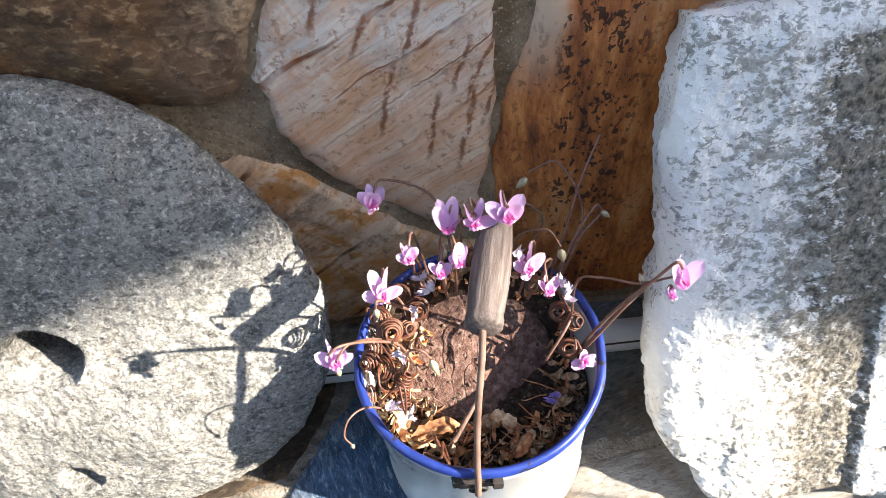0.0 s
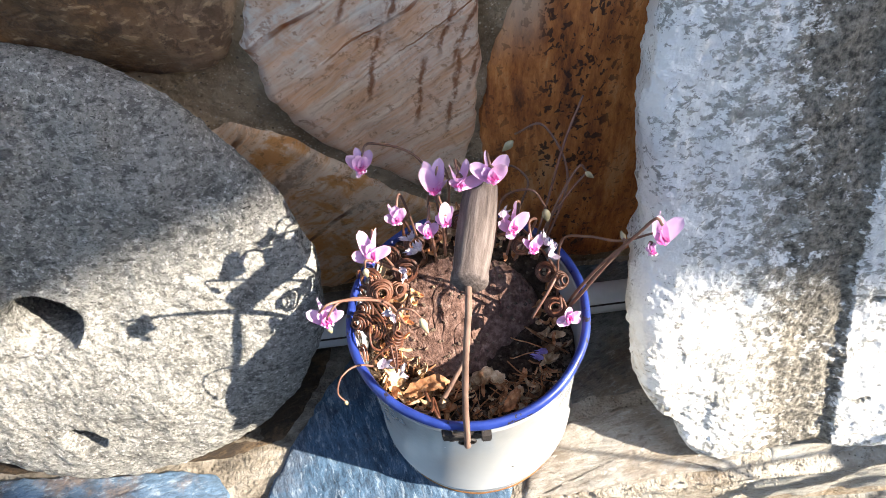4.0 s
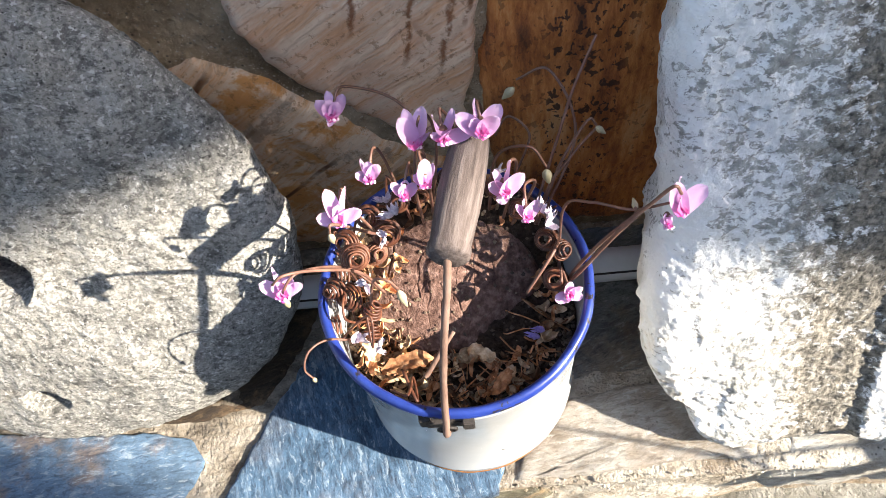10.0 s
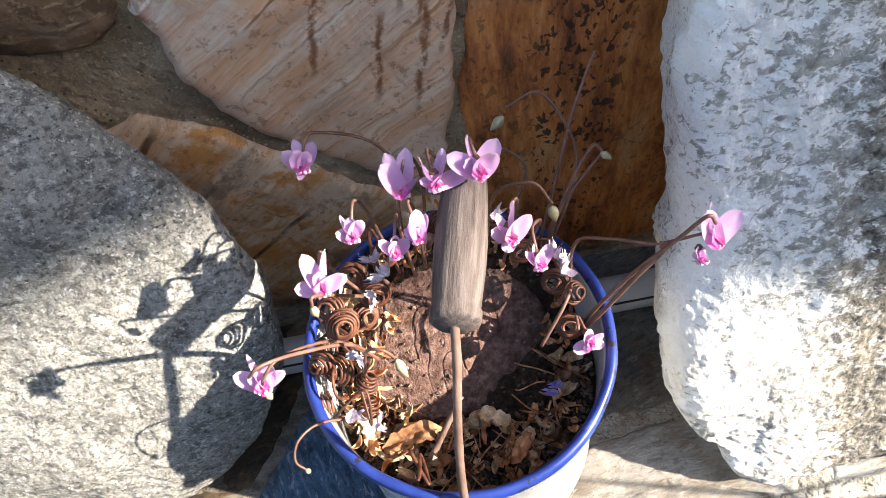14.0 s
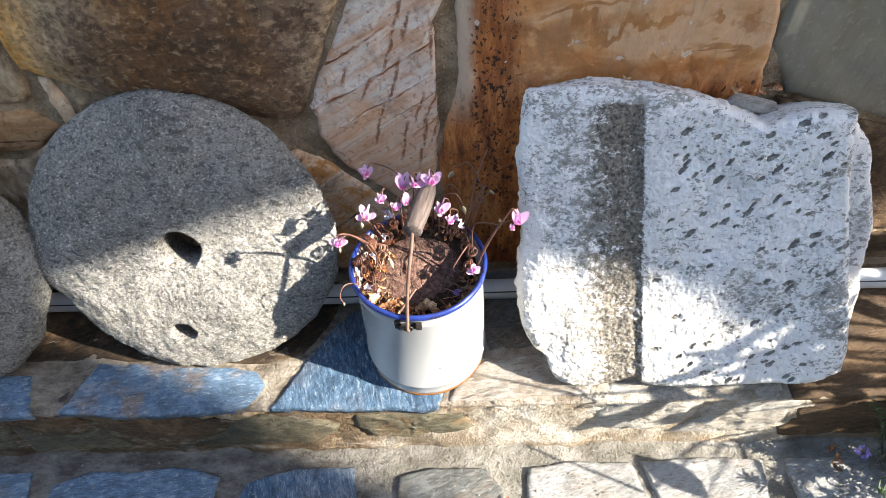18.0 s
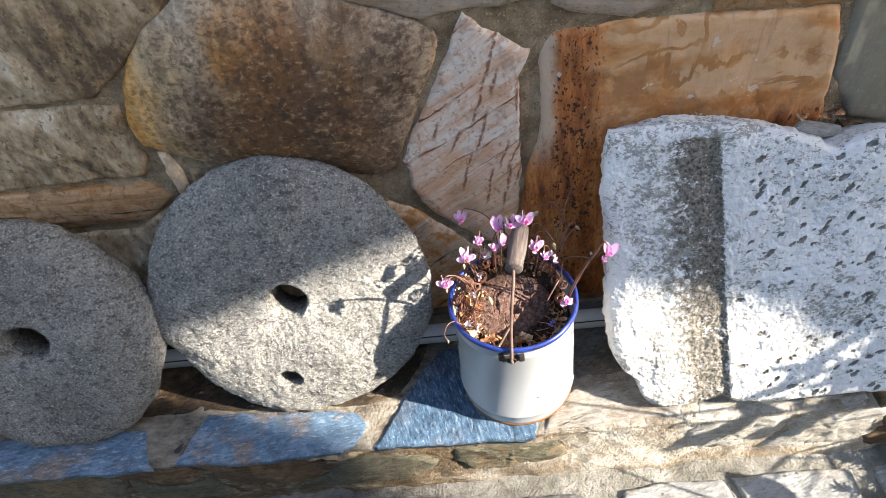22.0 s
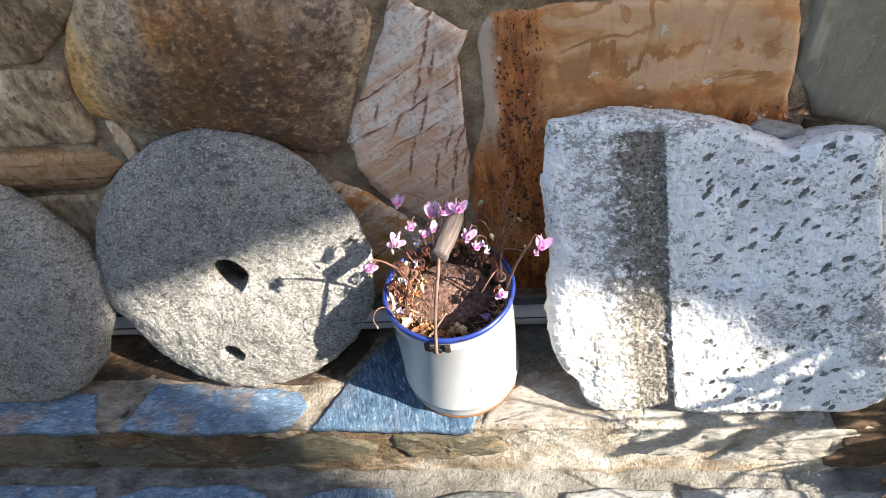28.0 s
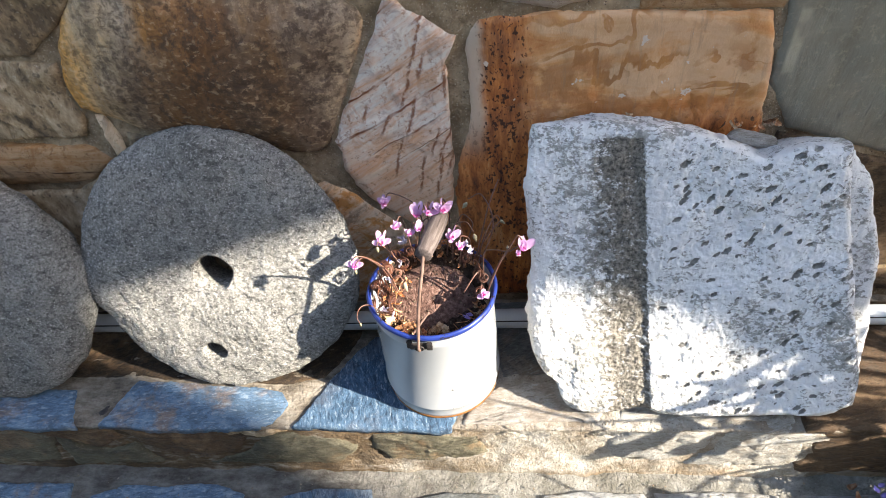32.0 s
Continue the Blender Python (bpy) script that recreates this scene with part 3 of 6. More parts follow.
WITHERED = mat_simple("withered_petal", [(0.30, 0.25, 0.28), (0.50, 0.43, 0.49), (0.66, 0.61, 0.64)], 220, 0.7, 0.3, 0.0008)
BUDGREEN = mat_simple("bud_skin", [(0.26, 0.23, 0.13), (0.44, 0.38, 0.26)], 150, 0.6, 0.2, 0.0006)
MAGENTA = mat_simple("magenta_mouth", [(0.50, 0.015, 0.16), (0.64, 0.05, 0.28)], 300, 0.5, 0.1, 0.0005)
ANTHER = mat_simple("pale_anther", [(0.72, 0.42, 0.62), (0.82, 0.66, 0.76)], 300, 0.5, 0.0)
VIOLET = mat_simple("violet_petal", [(0.24, 0.17, 0.48), (0.42, 0.34, 0.66)], 200, 0.6, 0.2, 0.0006)
GREEN = mat_simple("green_leaf", [(0.03, 0.06, 0.02), (0.07, 0.13, 0.04)], 60, 0.55, 0.2, 0.001)
BARK = mat_simple("bark", [(0.06, 0.045, 0.03), (0.16, 0.12, 0.09)], 40, 0.9, 0.6, 0.004)
# tones of unseen walls and ground, kept dark to limit bounced light
PLASTER = mat_simple("dim_plaster", [(0.17, 0.145, 0.115), (0.22, 0.19, 0.15)], 6, 0.9, 0.3, 0.004)
GRAVEL = mat_mortar("earth_and_gravel", (0.13, 0.10, 0.07), (0.07, 0.052, 0.035), (0.22, 0.19, 0.15))
# ---- building helpers ----
def obj(name, bm, material, parent=None, label="", smooth=True):
    me = bpy.data.meshes.new(name)
    bm.to_mesh(me)
    bm.free()
    if smooth:
        me.shade_smooth()
    me.materials.append(material)
    ob = new(name, me)
    ob.parent = parent
    if label:
        ob["label"] = label
    return ob


def part(name, bm, material, parent, label="", smooth=True):
    return obj(name, bm, material, parent, label, smooth)


def thing(name, label, category, group="", at=(0, 0, 0)):
    ob = new(name)
    ob.empty_display_size = 0.02
    ob.location = at
    return tagged(ob, label, category, group)


def fbm(p, scale, octaves=4):
    return noise.fractal(Vector(p) * scale, 0.9, 2.1, octaves)


def rough_outline(poly, step, jitter, seed):
    """The outline with its sides broken into short uneven pieces."""
    rnd = random.Random(seed)
    out = []
    for (ax, ay), (bx, by) in zip(poly, poly[1:] + poly[:1]):
        length = math.hypot(bx - ax, by - ay)
        n = max(1, round(length / step))
        nx, ny = -(by - ay) / (length + 1e-9), (bx - ax) / (length + 1e-9)
        phase = rnd.uniform(0, 50)
        for i in range(n):
            f = i / n
            d = jitter * (0.9 * fbm((phase + f * length, seed, 0), 13, 3) + 0.35 * fbm((phase + f * length, seed, 9), 120, 3)) * min(1, 4 * f + 0.3, 4 * (1 - f) + 0.3)
            out.append((ax + (bx - ax) * f + nx * d, ay + (by - ay) * f + ny * d))
    return out


def stone_mesh(poly, to_world, thick, edge=0.006, rough=0.003, bulge=0.0, jitter=0.004, step=0.008, seed=0, rings=16, tilt=(0, 0), rough_scale=22):
    """A flat stone: back, side, rounded edge and an uneven face. to_world(a, b, h) places a point that stands h out of the surface."""
    line = rough_outline(poly, step, jitter, seed)
    ca = sum(a for a, _ in line) / len(line)
    cb = sum(b for _, b in line) / len(line)
    size = max(math.hypot(a - ca, b - cb) for a, b in line)
    bm = bmesh.new()
    layers = [(1.0, -thick, 0), (1.0, -edge, 0.3), (1 - 0.35 * edge / size * 2, -edge * 0.35, 0.7), (1 - edge / size * 2, 0, 1)]
    layers += [((1 - edge / size * 2) * (1 - (i / rings)), 0, 1) for i in range(1, rings)]
    rows = []
    for s, h, k in layers:
        row = []
        for a, b in line:
            pa, pb = ca + (a - ca) * s, cb + (b - cb) * s
            up = h + bulge * (1 - s * s) + tilt[0] * (pa - ca) + tilt[1] * (pb - cb)
            if k:
                up += k * rough * (fbm((pa, pb, seed * 1.7), rough_scale, 5) + 0.5 * fbm((pa, pb, seed + 40), rough_scale * 4.5, 3))
            row.append(bm.verts.new(to_world(pa, pb, up)))
        rows.append(row)
    tip = bm.verts.new(to_world(ca, cb, bulge + rough * fbm((ca, cb, seed * 1.7), rough_scale, 5)))
    n = len(line)
    for low, high in zip(rows, rows[1:]):
        for i in range(n):
            bm.faces.new((low[i], low[(i + 1) % n], high[(i + 1) % n], high[i]))
    for i in range(n):
        bm.faces.new((rows[-1][i], rows[-1][(i + 1) % n], tip))
    bm.faces.new(list(reversed(rows[0])))
    bmesh.ops.recalc_face_normals(bm, faces=bm.faces)
    return bm


def sheet(origin, right, up, nu, nv, height):
    """An uneven sheet of nu x nv cells; height(a, b) stands out along right x up."""
    o, r, u = Vector(origin), Vector(right), Vector(up)
    out = r.cross(u).normalized()
    bm = bmesh.new()
    grid = [[bm.verts.new(o + r * (i / nu) + u * (j / nv) + out * height(*(o + r * (i / nu) + u * (j / nv)))) for i in range(nu + 1)] for j in range(nv + 1)]
    for j in range(nv):
        for i in range(nu):
            bm.faces.new((grid[j][i], grid[j][i + 1], grid[j + 1][i + 1], grid[j + 1][i]))
    return bm


def box(x0, x1, y0, y1, z0, z1, bm=None):
    bm = bm or bmesh.new()
    v = [bm.verts.new(p) for p in ((x0, y0, z0), (x1, y0, z0), (x1, y1, z0), (x0, y1, z0), (x0, y0, z1), (x1, y0, z1), (x1, y1, z1), (x0, y1, z1))]
    for f in ((0, 3, 2, 1), (4, 5, 6, 7), (0, 1, 5, 4), (1, 2, 6, 5), (2, 3, 7, 6), (3, 0, 4, 7)):
        bm.faces.new([v[i] for i in f])
    return bm


def lathe(profile, n=96, wobble=0.0):
    """A turned body from (radius, z) pairs, open at its ends unless the radius is 0."""
    bm = bmesh.new()
    rows = []
    for r, z in profile:
        if r < 1e-6:
            rows.append([bm.verts.new((0, 0, z))])
        else:
            rows.append([bm.verts.new(((r + wobble * noise.noise(Vector((3 * math.cos(a), 3 * math.sin(a), z * 20)))) * math.cos(a), (r + wobble * noise.noise(Vector((3 * math.cos(a), 3 * math.sin(a), 7 + z * 20)))) * math.sin(a), z)) for a in (2 * math.pi * i / n for i in range(n))])
    for p, q in zip(rows, rows[1:]):
        for i in range(n):
            a, b = p[i % len(p)], p[(i + 1) % len(p)]
            c, d = q[(i + 1) % len(q)], q[i % len(q)]
            face = [v for k, v in enumerate((a, b, c, d)) if v not in (a, b, c, d)[:k]]
            if len(face) > 2:
                bm.faces.new(face)
    bmesh.ops.recalc_face_normals(bm, faces=bm.faces)
    return bm


def curve_points(pts, per=8):
    """A smooth line through the points."""
    p = [Vector(q) for q in pts]
    p = [p[0] * 2 - p[1]] + p + [p[-1] * 2 - p[-2]]
    out = []
    for a, b, c, d in zip(p, p[1:], p[2:], p[3:]):
        for i in range(per):
            t = i / per
            out.append(0.5 * (2 * b + (c - a) * t + (2 * a - 5 * b + 4 * c - d) * t * t + (3 * b - a - 3 * c + d) * t * t * t))
    return out + [p[-2]]


def tube(pts, radius, sides=8, bm=None, seed=0, uneven=0.0):
    """A round rod along a line; radius may be one number or one for each end."""
    bm = bm or bmesh.new()
    r0, r1 = radius if isinstance(radius, tuple) else (radius, radius)
    side = None
    rows = []
    for i, p in enumerate(pts):
        way = (pts[min(i + 1, len(pts) - 1)] - pts[max(i - 1, 0)]).normalized()
        if side is None:
            side = way.orthogonal().normalized()
        side = (side - way * side.dot(way)).normalized()
        other = way.cross(side)
        f = i / max(1, len(pts) - 1)
        r = r0 + (r1 - r0) * f
        if uneven:
            r *= 1 + uneven * noise.noise(Vector((f * len(pts) * 0.4, seed, 0)))
        rows.append([bm.verts.new(p + (side * math.cos(a) + other * math.sin(a)) * r) for a in (2 * math.pi * k / sides for k in range(sides))])
    for p, q in zip(rows, rows[1:]):
        for k in range(sides):
            bm.faces.new((p[k], p[(k + 1) % sides], q[(k + 1) % sides], q[k]))
    bm.faces.new(list(reversed(rows[0])))
    bm.faces.new(rows[-1])
    return bm

def leaf_blade(bm, base, way, normal, length, width):
    side = way.cross(normal).normalized()
    line = [(0.0, 0.12), (0.25, 0.8), (0.5, 1.0), (0.78, 0.65), (1.0, 0.0)]
    rows = []
    for f, w in line:
        p = base + way * length * f - normal * length * 0.18 * f * f
        rows.append((bm.verts.new(p - side * width * 0.5 * w), bm.verts.new(p + normal * width * 0.12 * w), bm.verts.new(p + side * width * 0.5 * w)))
    for lo, hi in zip(rows, rows[1:]):
        bm.faces.new((lo[0], lo[1], hi[1], hi[0]))
        bm.faces.new((lo[1], lo[2], hi[2], hi[1]))


# ---- the setting: garden wall, ledge, step ----
WALL_Y = 0.166


def on_wall(a, b, h):
    return Vector((a, WALL_Y - 0.007 - h, b))


LEDGE_Z = -0.0195


def on_ledge(a, b, h):
    return Vector((a, b + 0.017, LEDGE_Z + h))


RISER_Y = -0.104


def on_riser(a, b, h):
    return Vector((a, RISER_Y - 0.005 - h, b))


STEP_Z = -0.172


def on_step(a, b, h):
    return Vector((a, b, STEP_Z + h))


def joint(x, y, z):
    return 0.004 * fbm((x, y, z), 18, 4) + 0.0015 * fbm((x, y, z), 90, 3)


back = sheet((-2.2, WALL_Y - 0.0005, -0.4), (4.4, 0, 0), (0, 0, 2.2), 300, 150, joint)
deep = bmesh.ops.extrude_edge_only(back, edges=[e for e in back.edges if e.is_boundary])
for v in (g for g in deep["geom"] if isinstance(g, bmesh.types.BMVert)):
    v.co.y = WALL_Y + 0.28
wall_back = tagged(obj("wall_north", back, MORTAR), "rubble garden wall of brown and ochre stones in grey mortar", "wall", kind="structure")

WALL_STONES = [
    ("A", [(-0.84, 0.72), (-0.42, 0.74), (-0.385, 0.668), (-0.47, 0.592), (-0.553, 0.528), (-0.84, 0.53)], BROWN, 0.010),
    ("B", [(-0.84, 0.516), (-0.59, 0.514), (-0.528, 0.508), (-0.537, 0.465), (-0.530, 0.418), (-0.545, 0.384), (-0.66, 0.388), (-0.84, 0.384)], BROWN, 0.006),
    ("C", [(-0.88, 0.372), (-0.67, 0.372), (-0.59, 0.366), (-0.547, 0.364), (-0.522, 0.336), (-0.566, 0.300), (-0.69, 0.298), (-0.88, 0.296)], TAWNY, 0.010),
    ("D", [(-0.84, 0.272), (-0.60, 0.274), (-0.53, 0.315), (-0.49, 0.25), (-0.46, 0.03), (-0.84, 0.03)], BROWN, 0.004),
    ("chip", [(-0.508, 0.417), (-0.495, 0.416), (-0.487, 0.380), (-0.486, 0.356), (-0.505, 0.340), (-0.507, 0.384)], PALE, 0.002),
    ("E", [(-0.470, 0.385), (-0.35, 0.352), (-0.245, 0.315), (-0.27, 0.02), (-0.44, 0.02), (-0.475, 0.30)], BROWN, 0.002),
    ("dome", [(-0.452, 0.612), (-0.385, 0.652), (-0.36, 0.676), (-0.26, 0.652), (-0.168, 0.612), (-0.116, 0.588), (-0.082, 0.568), (-0.073, 0.548), (-0.078, 0.527), (-0.118, 0.437), (-0.160, 0.350), (-0.180, 0.340), (-0.34, 0.36), (-0.454, 0.404), (-0.520, 0.438), (-0.524, 0.482), (-0.508, 0.53), (-0.481, 0.575)], DOME, 0.034),
    ("top", [(-0.36, 0.80), (0.08, 0.80), (0.072, 0.62), (0.061, 0.595), (0.009, 0.588), (-0.05, 0.590), (-0.088, 0.584), (-0.152, 0.612), (-0.24, 0.648), (-0.38, 0.71)], GREYSTONE, 0.006),
    ("top", [(0.09, 0.80), (0.285, 0.80), (0.28, 0.568), (0.213, 0.560), (0.186, 0.552), (0.111, 0.569), (0.086, 0.583)], GREYSTONE, 0.004),
    ("top", [(0.296, 0.79), (0.56, 0.76), (0.468, 0.537), (0.295, 0.545)], TAWNY, 0.004),
    ("pink", [(-0.033, 0.582), (-0.010, 0.555), (0.017, 0.540), (0.052, 0.516), (0.043, 0.497), (0.031, 0.480), (0.033, 0.417), (0.031, 0.355), (0.031, 0.300), (0.026, 0.234), (0.018, 0.19), (0.0, 0.152), (-0.031, 0.168), (-0.060, 0.195), (-0.104, 0.239), (-0.126, 0.270), (-0.137, 0.300), (-0.135, 0.335), (-0.143, 0.356), (-0.128, 0.388), (-0.108, 0.424), (-0.072, 0.500)], PINK, 0.003),
    ("S", [(-0.178, 0.272), (-0.148, 0.257), (-0.122, 0.230), (-0.090, 0.197), (-0.062, 0.160), (-0.02, 0.130), (0.018, 0.12), (0.024, 0.0), (-0.25, 0.0), (-0.24, 0.25)], SIENNA, 0.004),
    ("ochre", [(0.087, 0.536), (0.16, 0.541), (0.28, 0.538), (0.455, 0.529), (0.466, 0.49), (0.476, 0.40), (0.48, 0.36), (0.48, 0.0), (0.05, 0.0), (0.040, 0.15), (0.037, 0.20), (0.036, 0.250), (0.043, 0.290), (0.052, 0.330), (0.065, 0.362), (0.071, 0.400), (0.069, 0.458), (0.067, 0.495), (0.075, 0.522)], ORANGE, 0.003),
    ("slate", [(0.478, 0.545), (0.58, 0.70), (0.98, 0.72), (0.98, 0.23), (0.66, 0.305), (0.522, 0.352), (0.482, 0.425)], DARKSLATE, 0.002),
    ("low", [(0.512, 0.342), (0.65, 0.292), (0.98, 0.215), (0.98, 0.06), (0.50, 0.06)], UMBER, 0.004),
    ("low", [(0.50, 0.045), (0.98, 0.045), (0.98, 0.0), (0.50, 0.0)], UMBER, 0.004),
]
def widened(poly, by):
    """The outline moved outwards a little."""
    ca, cb = sum(a for a, _ in poly) / len(poly), sum(b for _, b in poly) / len(poly)
    return [(a + by * (a - ca) / math.hypot(a - ca, b - cb), b + by * (b - cb) / math.hypot(a - ca, b - cb)) for a, b in poly]


for n, (_, poly, material, bulge) in enumerate(WALL_STONES):
    poly = widened(poly, 0.004)
    part("stone", stone_mesh(poly, on_wall, 0.03, 0.006, 0.0035, bulge, 0.005, 0.007, 10 + n, 18), material, wall_back)

# stones of the wall further along and above
rnd = random.Random(4)
for j in range(4):
    x = -2.15
    while x < 2.1:
        wide = rnd.uniform(0.22, 0.42)
        z0, z1 = (0.82 + (j - 1) * 0.3, 0.82 + (j - 1) * 0.3 + 0.285) if j else (0.0, 0.8)
        x1 = min(x + wide, 2.15)
        pieces = [(z0, z1)] if j else [(0.0, 0.27), (0.285, 0.53), (0.545, 0.8)]
        if j or x1 < -0.9 or x > 1.0:
            for a, b in pieces:
                q = [(x + 0.008 + rnd.uniform(0, 0.02), a + rnd.uniform(0, 0.012)), (x1 - 0.008 - rnd.uniform(0, 0.02), a + rnd.uniform(0, 0.012)), (x1 - 0.008 - rnd.uniform(0, 0.02), b - rnd.uniform(0, 0.02)), (x + 0.008 + rnd.uniform(0, 0.02), b - rnd.uniform(0, 0.02))]
                part("stone", stone_mesh(q, on_wall, 0.03, 0.006, 0.004, 0.006, 0.005, 0.03, rnd.randrange(999), 5), rnd.choice((BROWN, TAWNY, GREYSTONE, ORANGE)), wall_back)
        x = x1

LIP_Y = RISER_Y - 0.004
ledge = sheet((-2.2, LIP_Y, LEDGE_Z - 0.004), (4.4, 0, 0), (0, WALL_Y - LIP_Y + 0.02, 0), 420, 32, lambda x, y, z: 0.003 * fbm((x, y, z), 20, 4) + 0.0015 * fbm((x, y, z), 90, 3))
front = [e for e in ledge.edges if e.is_boundary and all(v.co.y < LIP_Y + 0.001 for v in e.verts)]
for drop, back_by in ((0.006, -0.001), (0.016, 0.003), (0.03, 0.014)):  # the mortar turns down over the front
    out = bmesh.ops.extrude_edge_only(ledge, edges=front)["geom"]
    for v in (g for g in out if isinstance(g, bmesh.types.BMVert)):
        v.co.z, v.co.y = LEDGE_Z - 0.004 - drop + 0.002 * fbm(v.co, 30, 3), LIP_Y + back_by + 0.002 * fbm(v.co + Vector((0, 3, 0)), 26, 4)
    front = [e for e in out if isinstance(e, bmesh.types.BMEdge)]
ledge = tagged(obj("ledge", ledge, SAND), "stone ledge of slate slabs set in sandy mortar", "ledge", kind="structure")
SLABS = [
    ([(-1.0, -0.05), (-0.665, -0.055), (-0.632, -0.13), (-1.0, -0.135)], BLUE, 0.002),
    ([(-0.592, -0.128), (-0.583, -0.108), (-0.553, -0.035), (-0.42, -0.045), (-0.282, -0.058), (-0.266, -0.080), (-0.284, -0.12), (-0.36, -0.132), (-0.48, -0.134)], BLUE, 0.003),
    ([(-0.25, -0.127), (-0.207, -0.05), (-0.176, 0.006), (-0.13, 0.06), (0.06, 0.06), (0.085, -0.046), (0.040, -0.089), (0.018, -0.129), (-0.12, -0.131)], BLUE_ACROSS, 0.003),
    ([(0.096, -0.046), (0.050, -0.088), (0.034, -0.120), (0.14, -0.117), (0.255, -0.113), (0.27, -0.08), (0.2, -0.035)], TAN, 0.002),
    # slab coloured to hold the shade under and behind the millstones
    ([(-1.0, -0.026), (-0.62, -0.026), (-0.44, -0.030), (-0.27, -0.042), (-0.21, -0.03), (-0.17, 0.03), (-0.14, 0.13), (-1.0, 0.13)], UNDERSHADE, 0.0),
    ([(0.10, -0.028), (0.21, -0.024), (0.29, -0.06), (0.31, 0.14), (0.08, 0.14), (0.07, 0.07)], GREYSLATE, 0.001),
    ([(0.285, -0.112), (0.555, -0.112), (0.56, 0.13), (0.325, 0.13), (0.30, -0.05)], PALEFLAG, 0.001),
    ([(0.565, -0.126), (1.1, -0.130), (1.1, 0.13), (0.568, 0.13)], UMBER, 0.004),
]
# flat dark piece standing in for a shaded hole in the mortar
SLABS.append(([(-0.606, -0.100), (-0.598, -0.108), (-0.590, -0.104), (-0.588, -0.090), (-0.584, -0.080), (-0.594, -0.082), (-0.597, -0.092)], IRON_AND_HOLE, -0.0005))
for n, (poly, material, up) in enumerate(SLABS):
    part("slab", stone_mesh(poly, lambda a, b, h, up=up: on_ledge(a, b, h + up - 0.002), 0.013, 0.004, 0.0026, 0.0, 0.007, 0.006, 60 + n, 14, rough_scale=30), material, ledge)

riser = sheet((-2.2, RISER_Y, -0.4), (4.4, 0, 0), (0, 0, 0.371), 420, 40, lambda x, y, z: 0.006 * fbm((x, y, z), 16, 4) + 0.002 * fbm((x, y, z), 80, 3))
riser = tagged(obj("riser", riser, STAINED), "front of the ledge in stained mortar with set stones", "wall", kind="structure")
RISER_STONES = [
    ([(-1.0, -0.040), (-0.78, -0.040), (-0.70, -0.060), (-0.72, -0.150), (-1.0, -0.160)], OLIVE),
    ([(-0.77, -0.034), (-0.58, -0.034), (-0.565, -0.070), (-0.62, -0.095), (-0.69, -0.060)], UMBER),
    ([(-0.70, -0.075), (-0.62, -0.105), (-0.555, -0.088), (-0.52, -0.150), (-0.70, -0.158)], OLIVE),
    ([(-0.565, -0.034), (-0.42, -0.034), (-0.33, -0.050), (-0.36, -0.105), (-0.46, -0.140), (-0.50, -0.120), (-0.545, -0.075)], UMBER),
    ([(-0.405, -0.034), (-0.285, -0.032), (-0.26, -0.042), (-0.30, -0.056)], BROWN),
    ([(-0.315, -0.060), (-0.25, -0.045), (-0.19, -0.055), (-0.15, -0.090), (-0.18, -0.140), (-0.33, -0.150), (-0.435, -0.150), (-0.345, -0.110)], OLIVE),
    ([(-0.118, -0.052), (0.0, -0.046), (0.062, -0.060), (0.074, -0.110), (0.02, -0.125), (-0.10, -0.130), (-0.128, -0.095)], OLIVE),
    ([(0.30, -0.034), (0.44, -0.028), (0.43, -0.085), (0.37, -0.120), (0.28, -0.110), (0.27, -0.07)], PALEFLAG),
    ([(0.455, -0.028), (0.590, -0.026), (0.575, -0.065), (0.582, -0.100), (0.555, -0.140), (0.40, -0.138), (0.445, -0.085)], PALEFLAG),
    ([(0.605, -0.020), (0.70, -0.018), (1.1, -0.019), (1.1, -0.150), (0.580, -0.152), (0.572, -0.128), (0.598, -0.100), (0.590, -0.062)], UMBER),
]
for n, (poly, material) in enumerate(RISER_STONES):
    part("stone", stone_mesh(poly, on_riser, 0.03, 0.006, 0.004, 0.002, 0.011, 0.006, 90 + n, 12), material, riser)

ground = sheet((-2.2, -3.2, STEP_Z - 0.008), (4.4, 0, 0), (0, 3.2 + RISER_Y + 0.02, 0), 220, 160, lambda x, y, z: 0.003 * fbm((x, y, z), 18, 4))
ground = tagged(obj("pavement", ground, STEP_MORTAR), "paved step of slate slabs in grey mortar", "pavement", kind="structure")
TREAD = [
    ([(-1.0, -0.145), (-0.70, -0.140), (-0.68, -0.26), (-1.0, -0.28)], BLUE),
    ([(-0.655, -0.165), (-0.60, -0.142), (-0.42, -0.138), (-0.365, -0.155), (-0.375, -0.26), (-0.66, -0.28)], BLUE),
    ([(-0.315, -0.165), (-0.23, -0.142), (-0.135, -0.142), (-0.11, -0.30), (-0.36, -0.30)], BLUE_ACROSS),
    ([(-0.055, -0.158), (0.0, -0.146), (0.09, -0.148), (0.12, -0.19), (0.11, -0.30), (-0.07, -0.30)], GREYSLATE),
    ([(0.165, -0.148), (0.24, -0.139), (0.335, -0.142), (0.352, -0.20), (0.315, -0.34), (0.19, -0.33), (0.150, -0.24)], STEPFLAG),
    ([(0.352, -0.140), (0.45, -0.136), (0.555, -0.142), (0.545, -0.24), (0.57, -0.33), (0.335, -0.34), (0.370, -0.20)], STEPFLAG),
    ([(0.59, -0.140), (1.1, -0.140), (1.1, -0.32), (0.60, -0.33)], STEPFLAG),
]
for n, (poly, material) in enumerate(TREAD):
    part("slab", stone_mesh(poly, on_step, 0.03, 0.004, 0.0025, 0.0, 0.005, 0.008, 120 + n, 14, rough_scale=30), material, ground)
